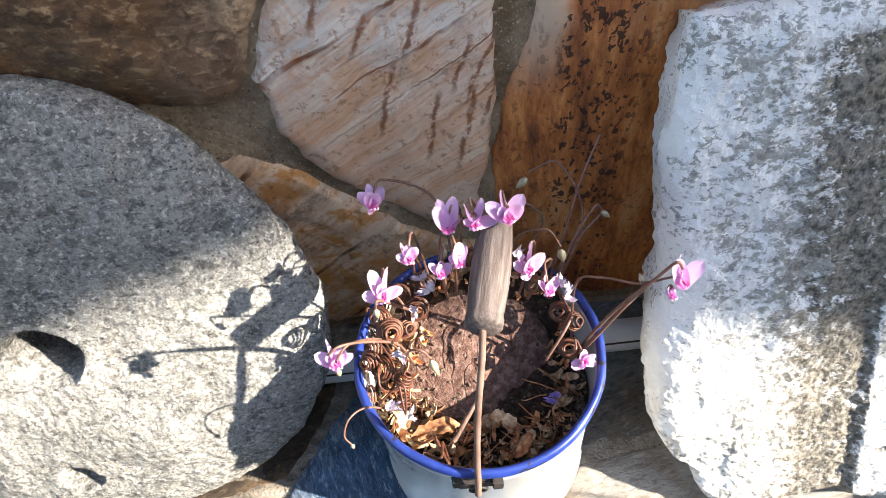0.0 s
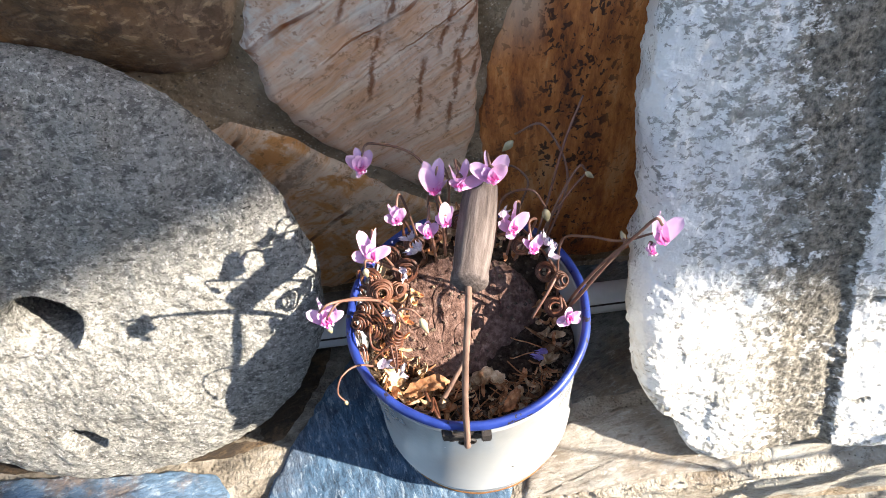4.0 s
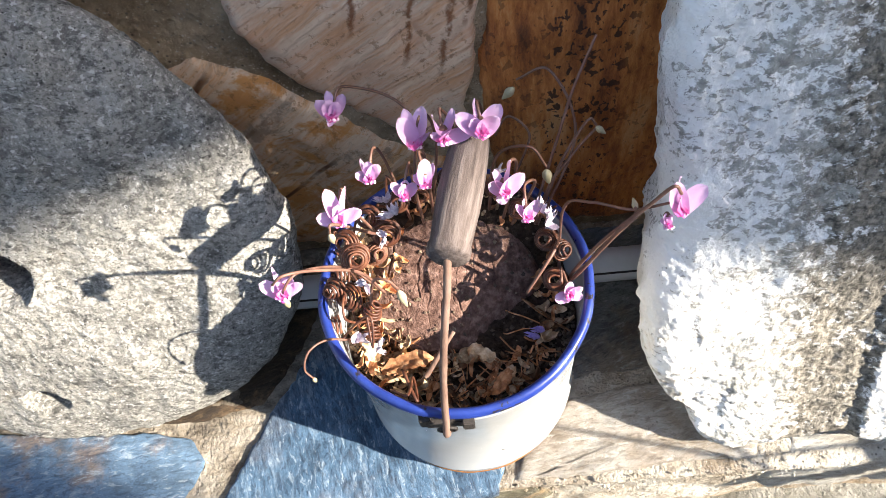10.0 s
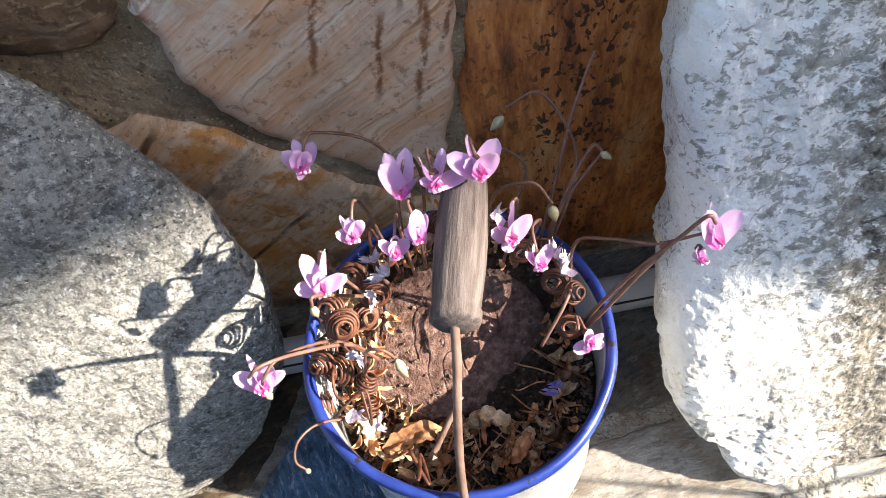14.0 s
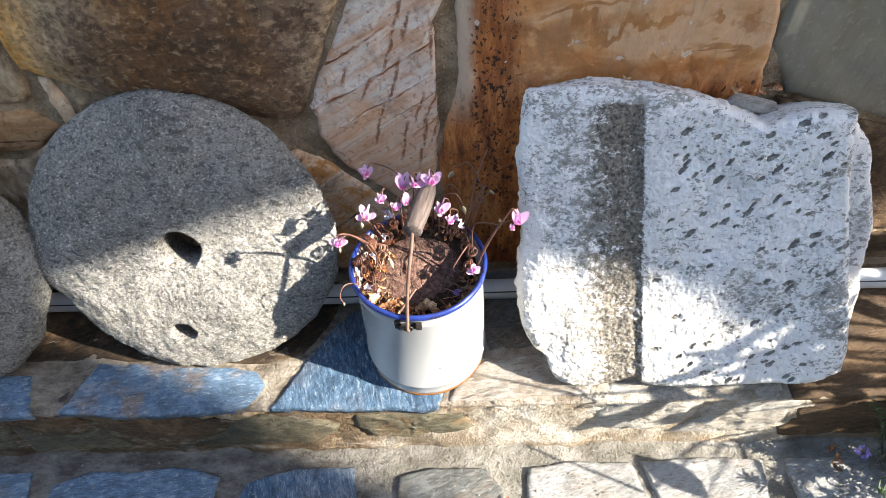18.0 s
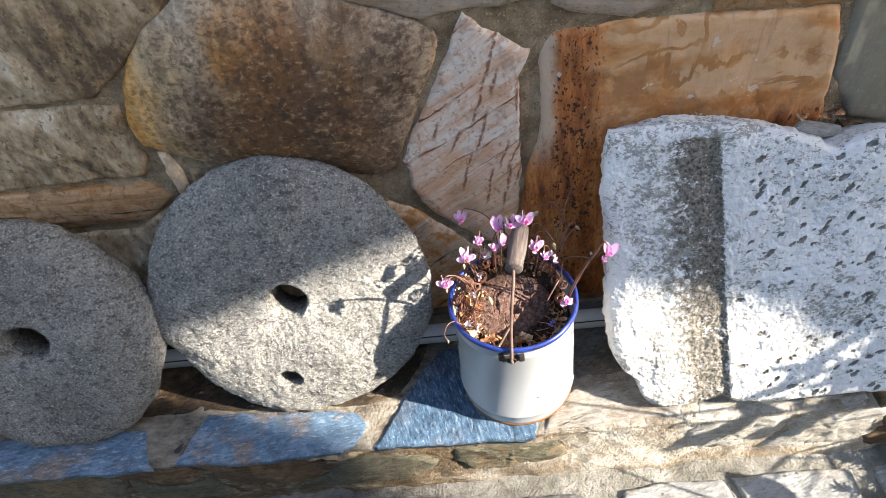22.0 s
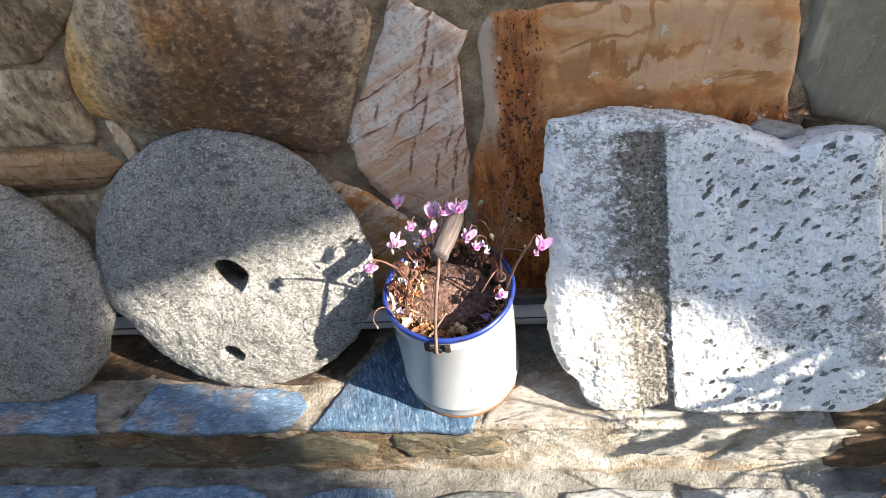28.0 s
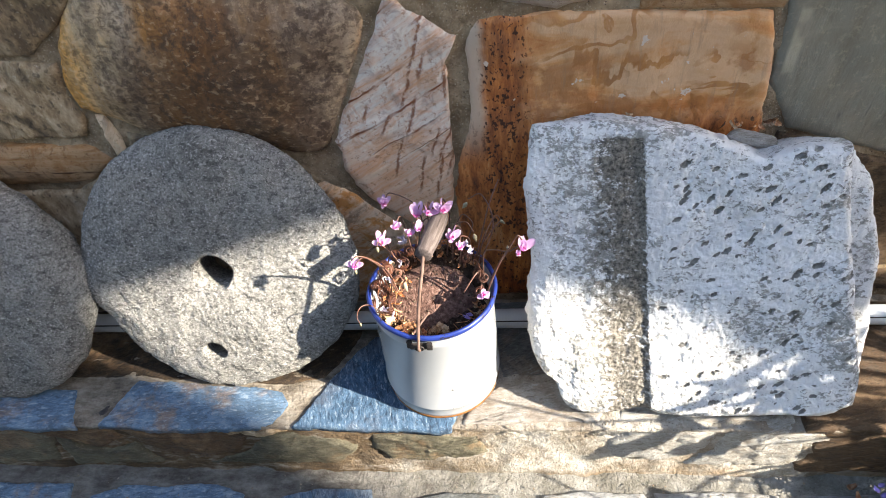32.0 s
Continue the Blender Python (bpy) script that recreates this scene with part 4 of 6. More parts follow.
y = -0.35
while y > -2.6:
    x = -2.1
    while x < 1.9:
        wide = min(rnd.uniform(0.3, 0.55), 2.15 - x)
        q = [(x + 0.012, y - rnd.uniform(0, 0.02)), (x + wide - 0.012, y - rnd.uniform(0, 0.02)), (x + wide - 0.012 - rnd.uniform(0, 0.03), y - 0.29 + rnd.uniform(0, 0.02)), (x + 0.012 + rnd.uniform(0, 0.03), y - 0.29 + rnd.uniform(0, 0.02))]
        part("slab", stone_mesh(q, on_step, 0.03, 0.004, 0.003, 0.0, 0.006, 0.04, rnd.randrange(999), 4), rnd.choice((DARKSLATE, UMBER, GREYSLATE)), ground)
        x += wide
    y -= 0.31

land = sheet((-40, -40, STEP_Z - 0.03), (80, 0, 0), (0, 80, 0), 60, 60, lambda x, y, z: 0.02 * fbm((x, y, z), 0.4, 3) - 0.02)
tagged(obj("ground", land, GRAVEL), "bare earth and gravel of the garden", "ground", kind="structure")

# plain wall added behind the camera, unseen; it cuts low light from the sky
yard = sheet((2.2, -3.2, STEP_Z - 0.05), (-5.4, 0, 0), (0, 0, 2.9), 54, 30, lambda x, y, z: 0.004 * fbm((x, y, z), 3, 3))
deep = bmesh.ops.extrude_edge_only(yard, edges=[e for e in yard.edges if e.is_boundary])
for v in (g for g in deep["geom"] if isinstance(g, bmesh.types.BMVert)):
    v.co.y = -3.45
tagged(obj("wall_south", yard, PLASTER), "plain wall added out of view to cut low skylight", "wall", kind="structure")
# ---- millstones, marble block, pipe ----
def solid(bm, material, name):
    return obj(name, bm, material)


def millstone(name, centre, a, b, h, lean, yaw, roll, holes, label, seed, flat=0.0, material=GRANITE):
    """A round, cushion-shaped millstone that leans back, with holes bored into its face."""
    turn = Matrix.Rotation(yaw, 4, "Z") @ Matrix.Rotation(-lean, 4, "X") @ Matrix.Rotation(-roll, 4, "Y")
    place = Matrix.Translation(centre) @ turn
    bm = bmesh.new()
    nt, np_, p = 420, 170, 0.66
    rows = []
    for j in range(1, np_):
        ph = math.pi * (j / np_ - 0.5)
        r, w = math.cos(ph) ** p, math.copysign(abs(math.sin(ph)) ** p, math.sin(ph)) * h
        row = []
        for i in range(nt):
            t = 2 * math.pi * i / nt
            q = Vector((a * math.cos(t) * r, w, b * math.sin(t) * r))
            d = 0.010 * fbm(q + Vector((seed, 0, 0)), 5.5, 3) + 0.0035 * fbm(q + Vector((0, seed, 0)), 26, 4) + 0.0012 * fbm(q, 110, 3)
            d -= 0.0022 * max(0.0, noise.noise(q * 150) - 0.18) + 0.0035 * max(0.0, noise.noise(q * 62 + Vector((4, seed, 0))) - 0.30)
            d -= flat * max(0.0, math.cos(t - 3.95) - 0.86) * r ** 3
            out = Vector((q.x / a**2, q.y / h**2 * 0.5, q.z / b**2)).normalized()
            row.append(bm.verts.new(q + out * d))
        rows.append(row)
    for lo, hi in zip(rows, rows[1:]):
        for i in range(nt):
            bm.faces.new((lo[i], lo[(i + 1) % nt], hi[(i + 1) % nt], hi[i]))
    bm.faces.new(rows[0])
    bm.faces.new(list(reversed(rows[-1])))
    bmesh.ops.recalc_face_normals(bm, faces=bm.faces)
    ob = solid(bm, material, name)
    ob.matrix_world = place
    cutters = []
    for (hx, hz), (ra, rb), depth, skew in holes:
        cut = bmesh.new()
        rings = []
        for d, k in ((-h - 0.03, 1.22), (-h + 0.002, 1.10), (-h + 0.010, 0.98), (-h + 0.022, 0.98), (-h + depth, 1.10)):
            rings.append([cut.verts.new((hx + ra * k * (1 + 0.10 * noise.noise(Vector((math.cos(t) * 2, math.sin(t) * 2, hx * 9)))) * math.cos(t) + skew * (d + h), d, hz + rb * k * (1 + 0.10 * noise.noise(Vector((math.cos(t) * 2, math.sin(t) * 2, 5 + hx * 9)))) * math.sin(t))) for t in (2 * math.pi * i / 40 for i in range(40))])
        for lo, hi in zip(rings, rings[1:]):
            for i in range(40):
                cut.faces.new((lo[i], lo[(i + 1) % 40], hi[(i + 1) % 40], hi[i]))
        cut.faces.new(rings[0])
        cut.faces.new(list(reversed(rings[-1])))
        bmesh.ops.recalc_face_normals(cut, faces=cut.faces)
        c = solid(cut, material, "hole")
        c.matrix_world = place
        mod = ob.modifiers.new("hole", "BOOLEAN")
        mod.operation, mod.object, mod.solver = "DIFFERENCE", c, "EXACT"
        cutters.append(c)
    bpy.context.view_layer.update()
    cut_mesh = bpy.data.meshes.new_from_object(ob.evaluated_get(bpy.context.evaluated_depsgraph_get()))
    ob.modifiers.clear()
    ob.data = cut_mesh
    cut_mesh.shade_smooth()
    for c in cutters:
        bpy.data.objects.remove(c)
    return tagged(ob, label, "millstone", "old millstones on the ledge")


millstone("millstone", (-0.354, 0.062, 0.193), 0.229, 0.228, 0.036, 0.385, 0.028, -0.054,
          [((0.0, 0.0), (0.0315, 0.028), 0.150, 0.05), ((-0.018, -0.146), (0.021, 0.016), 0.120, 0.1)],
          "grey granite millstone with two bored holes, leaning on the wall", 1, 0.07)
millstone("millstone", (-0.772, 0.026, 0.178), 0.200, 0.208, 0.045, 0.40, 0.036, 0.007,
          [((0.004, 0.014), (0.036, 0.031), 0.170, 0.05)],
          "dark grey granite millstone with a centre hole on the ledge", 5, 0.0, DARK_GRANITE)


# marble block: its face leans back against the wall
FACE_P, FACE_N = Vector((0.327, 0.004, 0.225)), Vector((-0.054, -0.909, 0.413)).normalized()


def on_face(x, z, h=0.0):
    y = FACE_P.y - (FACE_N.x * (x - FACE_P.x) + FACE_N.z * (z - FACE_P.z)) / FACE_N.y
    p = Vector((x, y, z)) + FACE_N * h
    return Vector((p.x, min(p.y, 0.152), max(p.z, -0.018)))


def along(pts):
    line = curve_points([(x, z, 0) for x, z in pts], 12)
    total = [0.0]
    for p, q in zip(line, line[1:]):
        total.append(total[-1] + (q - p).length)

    def at(f):
        s = f * total[-1]
        for i in range(1, len(line)):
            if total[i] >= s:
                g = (s - total[i - 1]) / max(1e-9, total[i] - total[i - 1])
                p = line[i - 1].lerp(line[i], g)
                return p.x, p.y
        return line[-1].x, line[-1].y

    return at


def chisel_pits():
    """Places of the chisel marks in loose slanting rows over the raised half: x, z, half length, half width, depth, slant."""
    rnd = random.Random(17)
    pits = []
    for row in range(-8, 24):
        for col in range(21):
            x = 0.325 + 0.0150 * col + rnd.uniform(-0.0085, 0.0085)
            z = 0.004 + 0.0175 * row + 0.0050 * col + rnd.uniform(-0.008, 0.008)
            crowd = 0.5 + 0.5 * noise.noise(Vector((x * 14, z * 14, 3)))
            if x > 0.337 and 0.015 < z < 0.39 and rnd.random() < 0.30 + 0.55 * crowd:
                big = rnd.random() ** 2.2
                pits.append((x, z, 0.0022 + 0.0064 * big, 0.0011 + 0.0026 * big, 0.0012 + 0.0042 * big, rnd.uniform(0.15, 0.85)))
    return pits


def marble_block():
    left = along([(0.190, 0.026), (0.185, 0.046), (0.172, 0.062), (0.156, 0.074), (0.147, 0.100), (0.144, 0.14), (0.144, 0.18), (0.149, 0.225), (0.146, 0.27), (0.142, 0.32), (0.147, 0.375), (0.155, 0.412)])
    right = along([(0.622, 0.030), (0.624, 0.066), (0.614, 0.125), (0.602, 0.17), (0.595, 0.215), (0.588, 0.25), (0.578, 0.30), (0.570, 0.36), (0.567, 0.386)])
    top = along([(0.155, 0.412), (0.205, 0.416), (0.25, 0.418), (0.304, 0.413), (0.354, 0.407), (0.402, 0.393), (0.433, 0.382), (0.461, 0.372), (0.478, 0.376), (0.52, 0.387), (0.567, 0.386)])
    bottom = along([(0.190, 0.026), (0.200, 0.010), (0.222, -0.002), (0.26, -0.006), (0.30, 0.002), (0.325, 0.008), (0.36, 0.000), (0.45, 0.002), (0.52, 0.008), (0.58, 0.012), (0.622, 0.030)])
    nu, nv = 380, 320
    bm = bmesh.new()
    pit_tone = bm.verts.layers.float.new("pit_tone")
    c00, c10, c01, c11 = bottom(0), bottom(1), top(0), top(1)
    tops, bots = [top(i / nu) for i in range(nu + 1)], [bottom(i / nu) for i in range(nu + 1)]
    lefts, rights = [left(j / nv) for j in range(nv + 1)], [right(j / nv) for j in range(nv + 1)]
    cells = {}
    for pit in chisel_pits():
        for a in (-1, 0, 1):
            for b in (-1, 0, 1):
                cells.setdefault((int(pit[0] / 0.012) + a, int(pit[1] / 0.012) + b), []).append(pit)
    grid = []
    for j in range(nv + 1):
        v = j / nv
        row = []
        for i in range(nu + 1):
            u = i / nu
            x, z = (((1 - v) * bots[i][k] + v * tops[i][k] + (1 - u) * lefts[j][k] + u * rights[j][k] - (1 - u) * (1 - v) * c00[k] - u * (1 - v) * c10[k] - (1 - u) * v * c01[k] - u * v * c11[k]) for k in (0, 1))
            split = 0.3324 - 0.0745 * z + 0.0022 * fbm((z, 3, 0), 45, 4)
            h = 0.0
            if x < split:  # the dressed strip sinks towards the raised half
                g = max(0.0, (x - 0.20) / (split - 0.20))
                h -= 0.0052 * g * g * min(1.0, (split - x) / 0.008 + 0.05) * min(1.0, max(0.0, (0.402 - z) / 0.02))
            edge = min(u * 0.45, (1 - u) * 0.45, v * 0.40, (1 - v) * 0.40)
            wide = 0.011 + 0.007 * fbm((x, z, 6), 24, 3)
            h -= 0.008 * max(0.0, 1 - edge / max(0.004, wide)) ** 1.5
            h -= 0.012 * max(0.0, 1 - u * 0.45 / 0.030) ** 2 * min(1.0, max(0.0, (0.36 - z) / 0.1))
            chip = 0.048 - math.hypot((x - 0.172) * 0.8, z - 0.045)  # broken corner at the foot
            h -= 0.22 * max(0.0, chip) + 0.004 * max(0.0, chip) / 0.04 * fbm((x, z, 9), 60, 3)
            h += 0.006 * fbm((x, z, 1), 9, 3) + 0.0022 * fbm((x, z, 4), 42, 4) + 0.0013 * fbm((x, z, 7), 150, 3)
            pit_dark = 0.0
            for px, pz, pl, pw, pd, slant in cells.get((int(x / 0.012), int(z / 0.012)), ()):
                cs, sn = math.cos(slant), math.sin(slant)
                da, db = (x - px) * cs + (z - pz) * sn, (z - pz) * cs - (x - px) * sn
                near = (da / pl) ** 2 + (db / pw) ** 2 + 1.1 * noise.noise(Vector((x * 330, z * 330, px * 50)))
                pit_dark = max(pit_dark, 0.34 * (1 - near / 5.0) * min(1.0, pd / 0.003))
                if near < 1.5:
                    pit_dark = max(pit_dark, min(1.0, (1.5 - near) * 1.3) * min(1.0, 0.35 + pd / 0.005))
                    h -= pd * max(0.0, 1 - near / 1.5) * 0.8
            vert = bm.verts.new(on_face(x, z, h))
            vert[pit_tone] = pit_dark
            row.append(vert)
        grid.append(row)
    for j in range(nv):
        for i in range(nu):
            bm.faces.new((grid[j][i], grid[j][i + 1], grid[j + 1][i + 1], grid[j + 1][i]))
    ring = [grid[0][i] for i in range(nu)] + [grid[j][nu] for j in range(nv)] + [grid[nv][i] for i in range(nu, 0, -1)] + [grid[j][0] for j in range(nv, 0, -1)]
    mid = Vector((0.37, 0, 0.21))
    rows = [ring]
    for d, grow in ((0.006, 0.004), (0.016, 0.006), (0.030, 0.008), (0.052, 0.006), (0.072, -0.004)):
        row = []
        for vert in ring:
            p = vert.co.copy()
            out = Vector((p.x - mid.x, 0, p.z - mid.z)).normalized()
            q = p - FACE_N * d + out * (grow * 0.5 - 0.22 * d * min(1.0, max(0.0, (0.24 - p.x) / 0.08)) + 0.006 * fbm(p * 1.0 + Vector((d * 20, 0, 0)), 24, 4) + 0.0025 * fbm(p + Vector((d * 9, 0, 3)), 80, 3))
            q.y, q.z = min(q.y, 0.152), max(q.z, -0.018)
            row.append(bm.verts.new(q))
        rows.append(row)
    n = len(ring)
    for lo, hi in zip(rows, rows[1:]):
        for i in range(n):
            bm.faces.new((hi[i], hi[(i + 1) % n], lo[(i + 1) % n], lo[i]))
    bm.faces.new(rows[-1])
    bmesh.ops.recalc_face_normals(bm, faces=bm.faces)
    holder = thing("marble_block", "white weathered marble block with pitted face, leaning on the wall", "stone block")
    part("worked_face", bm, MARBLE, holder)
    rear = [(0.50, 0.025), (0.600, 0.012), (0.648, 0.055), (0.645, 0.16), (0.640, 0.25), (0.622, 0.325), (0.592, 0.372), (0.5, 0.36)]
    part("rear_layer", stone_mesh(rear, lambda a, b, h: on_face(a, b, h - 0.045), 0.04, 0.012, 0.006, 0.0, 0.006, 0.006, 77, 12), MARBLE, holder, "broken marble layer at the back")
    return holder


marble_block()

# conduit along the foot of the wall
pipe = thing("pipe", "grey-white plastic pipe along the foot of the wall", "pipe")
part("tube", tube([Vector((x, 0.100 + 0.0015 * math.sin(x * 3), -0.0005)) for x in np.linspace(-2.1, 2.1, 60)], 0.0175, 20), PIPE, pipe)
part("slot", tube([Vector((x, 0.0855 + 0.0015 * math.sin(x * 3), 0.0090)) for x in np.linspace(-2.1, 2.1, 60)], 0.0012, 6), IRON_AND_HOLE, pipe, "dark seam")

pebble = stone_mesh([(-0.036, -0.004), (-0.02, -0.012), (0.012, -0.012), (0.034, -0.006), (0.036, 0.006), (0.01, 0.012), (-0.028, 0.010)], lambda a, b, h: Vector((a, b, h)), 0.012, 0.006, 0.002, 0.003, 0.002, 0.003, 31, 8)
pebble = tagged(obj("pebble", pebble, PALEFLAG), "flat grey stone chip lying on the marble block", "stone")
pebble.matrix_world = pose(0.460, 0.124, 0.368, -4, 9, -8)

# ---- enamel bucket with its bail ----
def bucket():
    b = thing("bucket", "old white enamel bucket with blue rim, planted, on the slate ledge", "bucket")
    outer = [(0.0, -0.0155), (0.089, -0.0155), (0.0935, -0.0125), (0.0945, -0.0065), (0.0948, 0.0075), (0.0972, 0.011), (0.0972, 0.0145), (0.0948, 0.0190), (0.0942, 0.10), (0.0930, 0.168), (0.0945, 0.172), (0.0945, 0.175), (0.0930, 0.179), (0.0935, 0.190), (0.0950, 0.196)]
    inner = [(0.0936, 0.197), (0.0918, 0.190), (0.0922, 0.10), (0.0925, 0.012), (0.0, 0.010)]
    part("body", lathe(outer + inner, 128, 0.0007), WHITE_ENAMEL, b)
    roll = [(0.0957 + 0.0036 * math.cos(a), 0.1968 + 0.0050 * math.sin(a)) for a in (2 * math.pi * i / 14 for i in range(15))]
    part("rim", lathe(roll, 160, 0.0008), BLUE_ENAMEL, b, "chipped blue enamel rim")
    foot = [(0.0, -0.019), (0.0915, -0.019), (0.0935, -0.018), (0.0942, -0.0147), (0.0935, -0.0123), (0.089, -0.015), (0.0, -0.015)]
    part("foot_ring", lathe(foot, 128, 0.0012), RUST, b, "rusted bottom edge")
    for sign, x0 in ((-1, -0.012), (1, 0.012)):
        ear = bmesh.new()
        for x in (x0 - 0.0145, x0 + 0.0145):
            y = sign * math.sqrt(0.0960**2 - x * x)
            box(x - 0.004, x + 0.004, min(y, y + sign * 0.0055), max(y, y + sign * 0.0055), 0.176, 0.190, ear)
        y = sign * math.sqrt(0.0960**2 - x0 * x0)
        box(x0 - 0.0145, x0 + 0.0145, min(y, y + sign * 0.003), max(y, y + sign * 0.003), 0.174, 0.1865, ear)
        bmesh.ops.bevel(ear, geom=ear.edges[:], offset=0.0008, segments=2, affect="EDGES")
        ear = part("ear", ear, IRON_AND_HOLE, b, "dark iron bail lug", smooth=False)
        ring = tube([Vector((x0 + 0.006 * math.cos(t), sign * 0.1015, 0.181 + 0.0045 * math.sin(t))) for t in np.linspace(0, 2 * math.pi, 21)], 0.0012, 8)
        part("eyelet", ring, IRON_AND_HOLE, ear)
    front = [(-0.012, -0.1035, 0.179), (-0.0125, -0.1055, 0.186), (-0.0115, -0.1015, 0.198), (-0.0100, -0.088, 0.225), (-0.0060, -0.070, 0.258), (-0.0005, -0.050, 0.288), (0.0015, -0.040, 0.302), (0.0030, -0.034, 0.306)]
    part("bail_wire", tube(curve_points(front, 8), 0.0024, 10, uneven=0.12), WIRE, b, "rusted wire bail")
    rear = [(0.0205, 0.044, 0.304), (0.022, 0.056, 0.300), (0.020, 0.078, 0.265), (0.016, 0.097, 0.215), (0.013, 0.1035, 0.186), (0.012, 0.1035, 0.179)]
    part("bail_wire", tube(curve_points(rear, 8), 0.0024, 10, uneven=0.12), WIRE, b)
    # turned wooden grip, thicker in the middle, with a bead at its end
    a, e = Vector((0.0020, -0.0395, 0.3075)), Vector((0.0215, 0.0455, 0.3045))
    axis = (e - a).normalized()
    length = (e - a).length
    prof = [(0.0, 0.0), (0.0105, 0.0), (0.0123, 0.0018), (0.0126, 0.0055), (0.0118, 0.0085), (0.0122, 0.013), (0.0131, 0.030), (0.0134, 0.045), (0.0130, 0.062), (0.0120, 0.078), (0.0117, length - 0.005), (0.0105, length - 0.001), (0.0, length)]
    grip = lathe(prof, 40, 0.0006)
    turn = axis.to_track_quat("Z", "Y").to_matrix().to_4x4()
    for v in grip.verts:
        v.co.x += 0.0004 * noise.noise(Vector((v.co.x * 300, v.co.y * 300, v.co.z * 25)))
    g = part("grip", grip, WOOD, b, "grey weathered turned wooden grip")
    g.matrix_local = Matrix.Translation(a) @ turn
    return b


bucket()


def soil_height(x, y):
    """The top of the earth: low in front, rising to the back."""
    back = min(1.0, max(0.0, (y - 0.015) / 0.06))
    return 0.134 + 0.064 * back * back * (3 - 2 * back) + 0.0035 * fbm((x, y, 0), 45, 4) + 0.0015 * fbm((x, y, 5), 160, 3)


def dome_height(x, y):
    """The broad back of the tuber, which rises out of the earth towards the wall and sinks to the right."""
    d = math.hypot((x + 0.002) / 0.080, (y - 0.012) / 0.070)
    if d >= 1:
        return None
    sink = max(0.0, x - 0.002) * min(1.0, max(0.0, (0.034 - y) / 0.05))
    return 0.143 + 0.62 * y - 0.08 * max(0.0, x + 0.004) - 0.62 * sink + 0.014 * (1 - d * d) - 0.040 * max(0.0, (d - 0.75) / 0.25) ** 2 + 0.0022 * fbm((x, y, 2), 30, 3)


def disc(r, rings, n, height):
    bm = bmesh.new()
    rows = [[bm.verts.new((0, 0, height(0, 0)))]]
    for j in range(1, rings + 1):
        rows.append([bm.verts.new((r * j / rings * math.cos(t), r * j / rings * math.sin(t), height(r * j / rings * math.cos(t), r * j / rings * math.sin(t)))) for t in (2 * math.pi * i / n for i in range(n))])
    for i in range(n):
        bm.faces.new((rows[0][0], rows[1][i], rows[1][(i + 1) % n]))
    for lo, hi in zip(rows[1:], rows[2:]):
        for i in range(n):
            bm.faces.new((lo[i], hi[i], hi[(i + 1) % n], lo[(i + 1) % n]))
    return bm


tagged(obj("potting_soil", disc(0.0915, 40, 120, soil_height), SOIL), "dark crumbly potting soil in the enamel bucket", "soil")

# ---- the cyclamen ----
plant = thing("cyclamen", "flowering leafless cyclamen with pink flowers and coiled stems, in the bucket", "plant")


def tuber_mesh():
    bm = bmesh.new()
    n, rings = 300, 130
    rows = [[bm.verts.new((-0.002, 0.012, dome_height(-0.002, 0.012)))]]
    for j in range(1, rings + 1):
        row = []
        for i in range(n):
            t, d = 2 * math.pi * i / n, 0.998 * j / rings
            x, y = -0.002 + 0.080 * d * math.cos(t), 0.012 + 0.070 * d * math.sin(t)
            z = dome_height(x, y)
            wander = 0.006 * noise.noise(Vector((x * 60, y * 60, 8)))
            one = abs(noise.noise(Vector(((x + wander) * 52, (y - wander) * 30, 1.5))))
            two = abs(noise.noise(Vector(((x - wander) * 95, (y + wander) * 62, 4))))
            z -= 0.0026 * max(0.0, 1 - one / 0.032) + 0.0013 * max(0.0, 1 - two / 0.034) + 0.0005 * fbm((x, y, 6), 170, 3)
            row.append(bm.verts.new((x, y, z)))
        rows.append(row)
    for i in range(n):
        bm.faces.new((rows[0][0], rows[1][i], rows[1][(i + 1) % n]))
    for lo, hi in zip(rows[1:], rows[2:]):
        for i in range(n):
            bm.faces.new((lo[i], hi[i], hi[(i + 1) % n], lo[(i + 1) % n]))
    return bm


part("tuber", tuber_mesh(), TUBER, plant, "large cracked brown tuber")


def petal_mesh(length=0.019, width=0.0105, curl=0.5, twist=0.3, seed=0):
    """One petal that swings up from the mouth: u across, v along it."""
    bm = bmesh.new()
    uv = bm.loops.layers.uv.new("UVMap")
    nu, nv = 6, 12
    grid = []
    for j in range(nv + 1):
        v = j / nv
        w = width * (0.30 + 0.70 * math.sin(math.pi * min(1, v * 0.80 + 0.10)) ** 0.8) * (1 if v < 0.8 else math.sqrt(max(0.02, 1 - ((v - 0.8) / 0.2) ** 2)))
        row = []
        for i in range(nu + 1):
            u = 2 * i / nu - 1
            x = u * w * 0.5
            out = 0.0015 + 0.0040 * math.sin(min(v * 4, 1.57)) + length * 0.30 * max(0, v - 0.1) * curl
            up = -0.001 + length * v
            cup = 0.0022 * (1 - u * u) * math.sin(math.pi * v)
            tw = twist * v
            row.append(((x * math.cos(tw), out + cup + x * math.sin(tw) + 0.0006 * math.sin(5 * v + 3 * u + seed), up), (i / nu, v)))
        grid.append([(bm.verts.new(p), t) for p, t in row])
    for j in range(nv):
        for i in range(nu):
            q = (grid[j][i], grid[j][i + 1], grid[j + 1][i + 1], grid[j + 1][i])
            f = bm.faces.new([v for v, _ in q])
            for loop, (_, t) in zip(f.loops, q):
                loop[uv].uv = t
    return bm


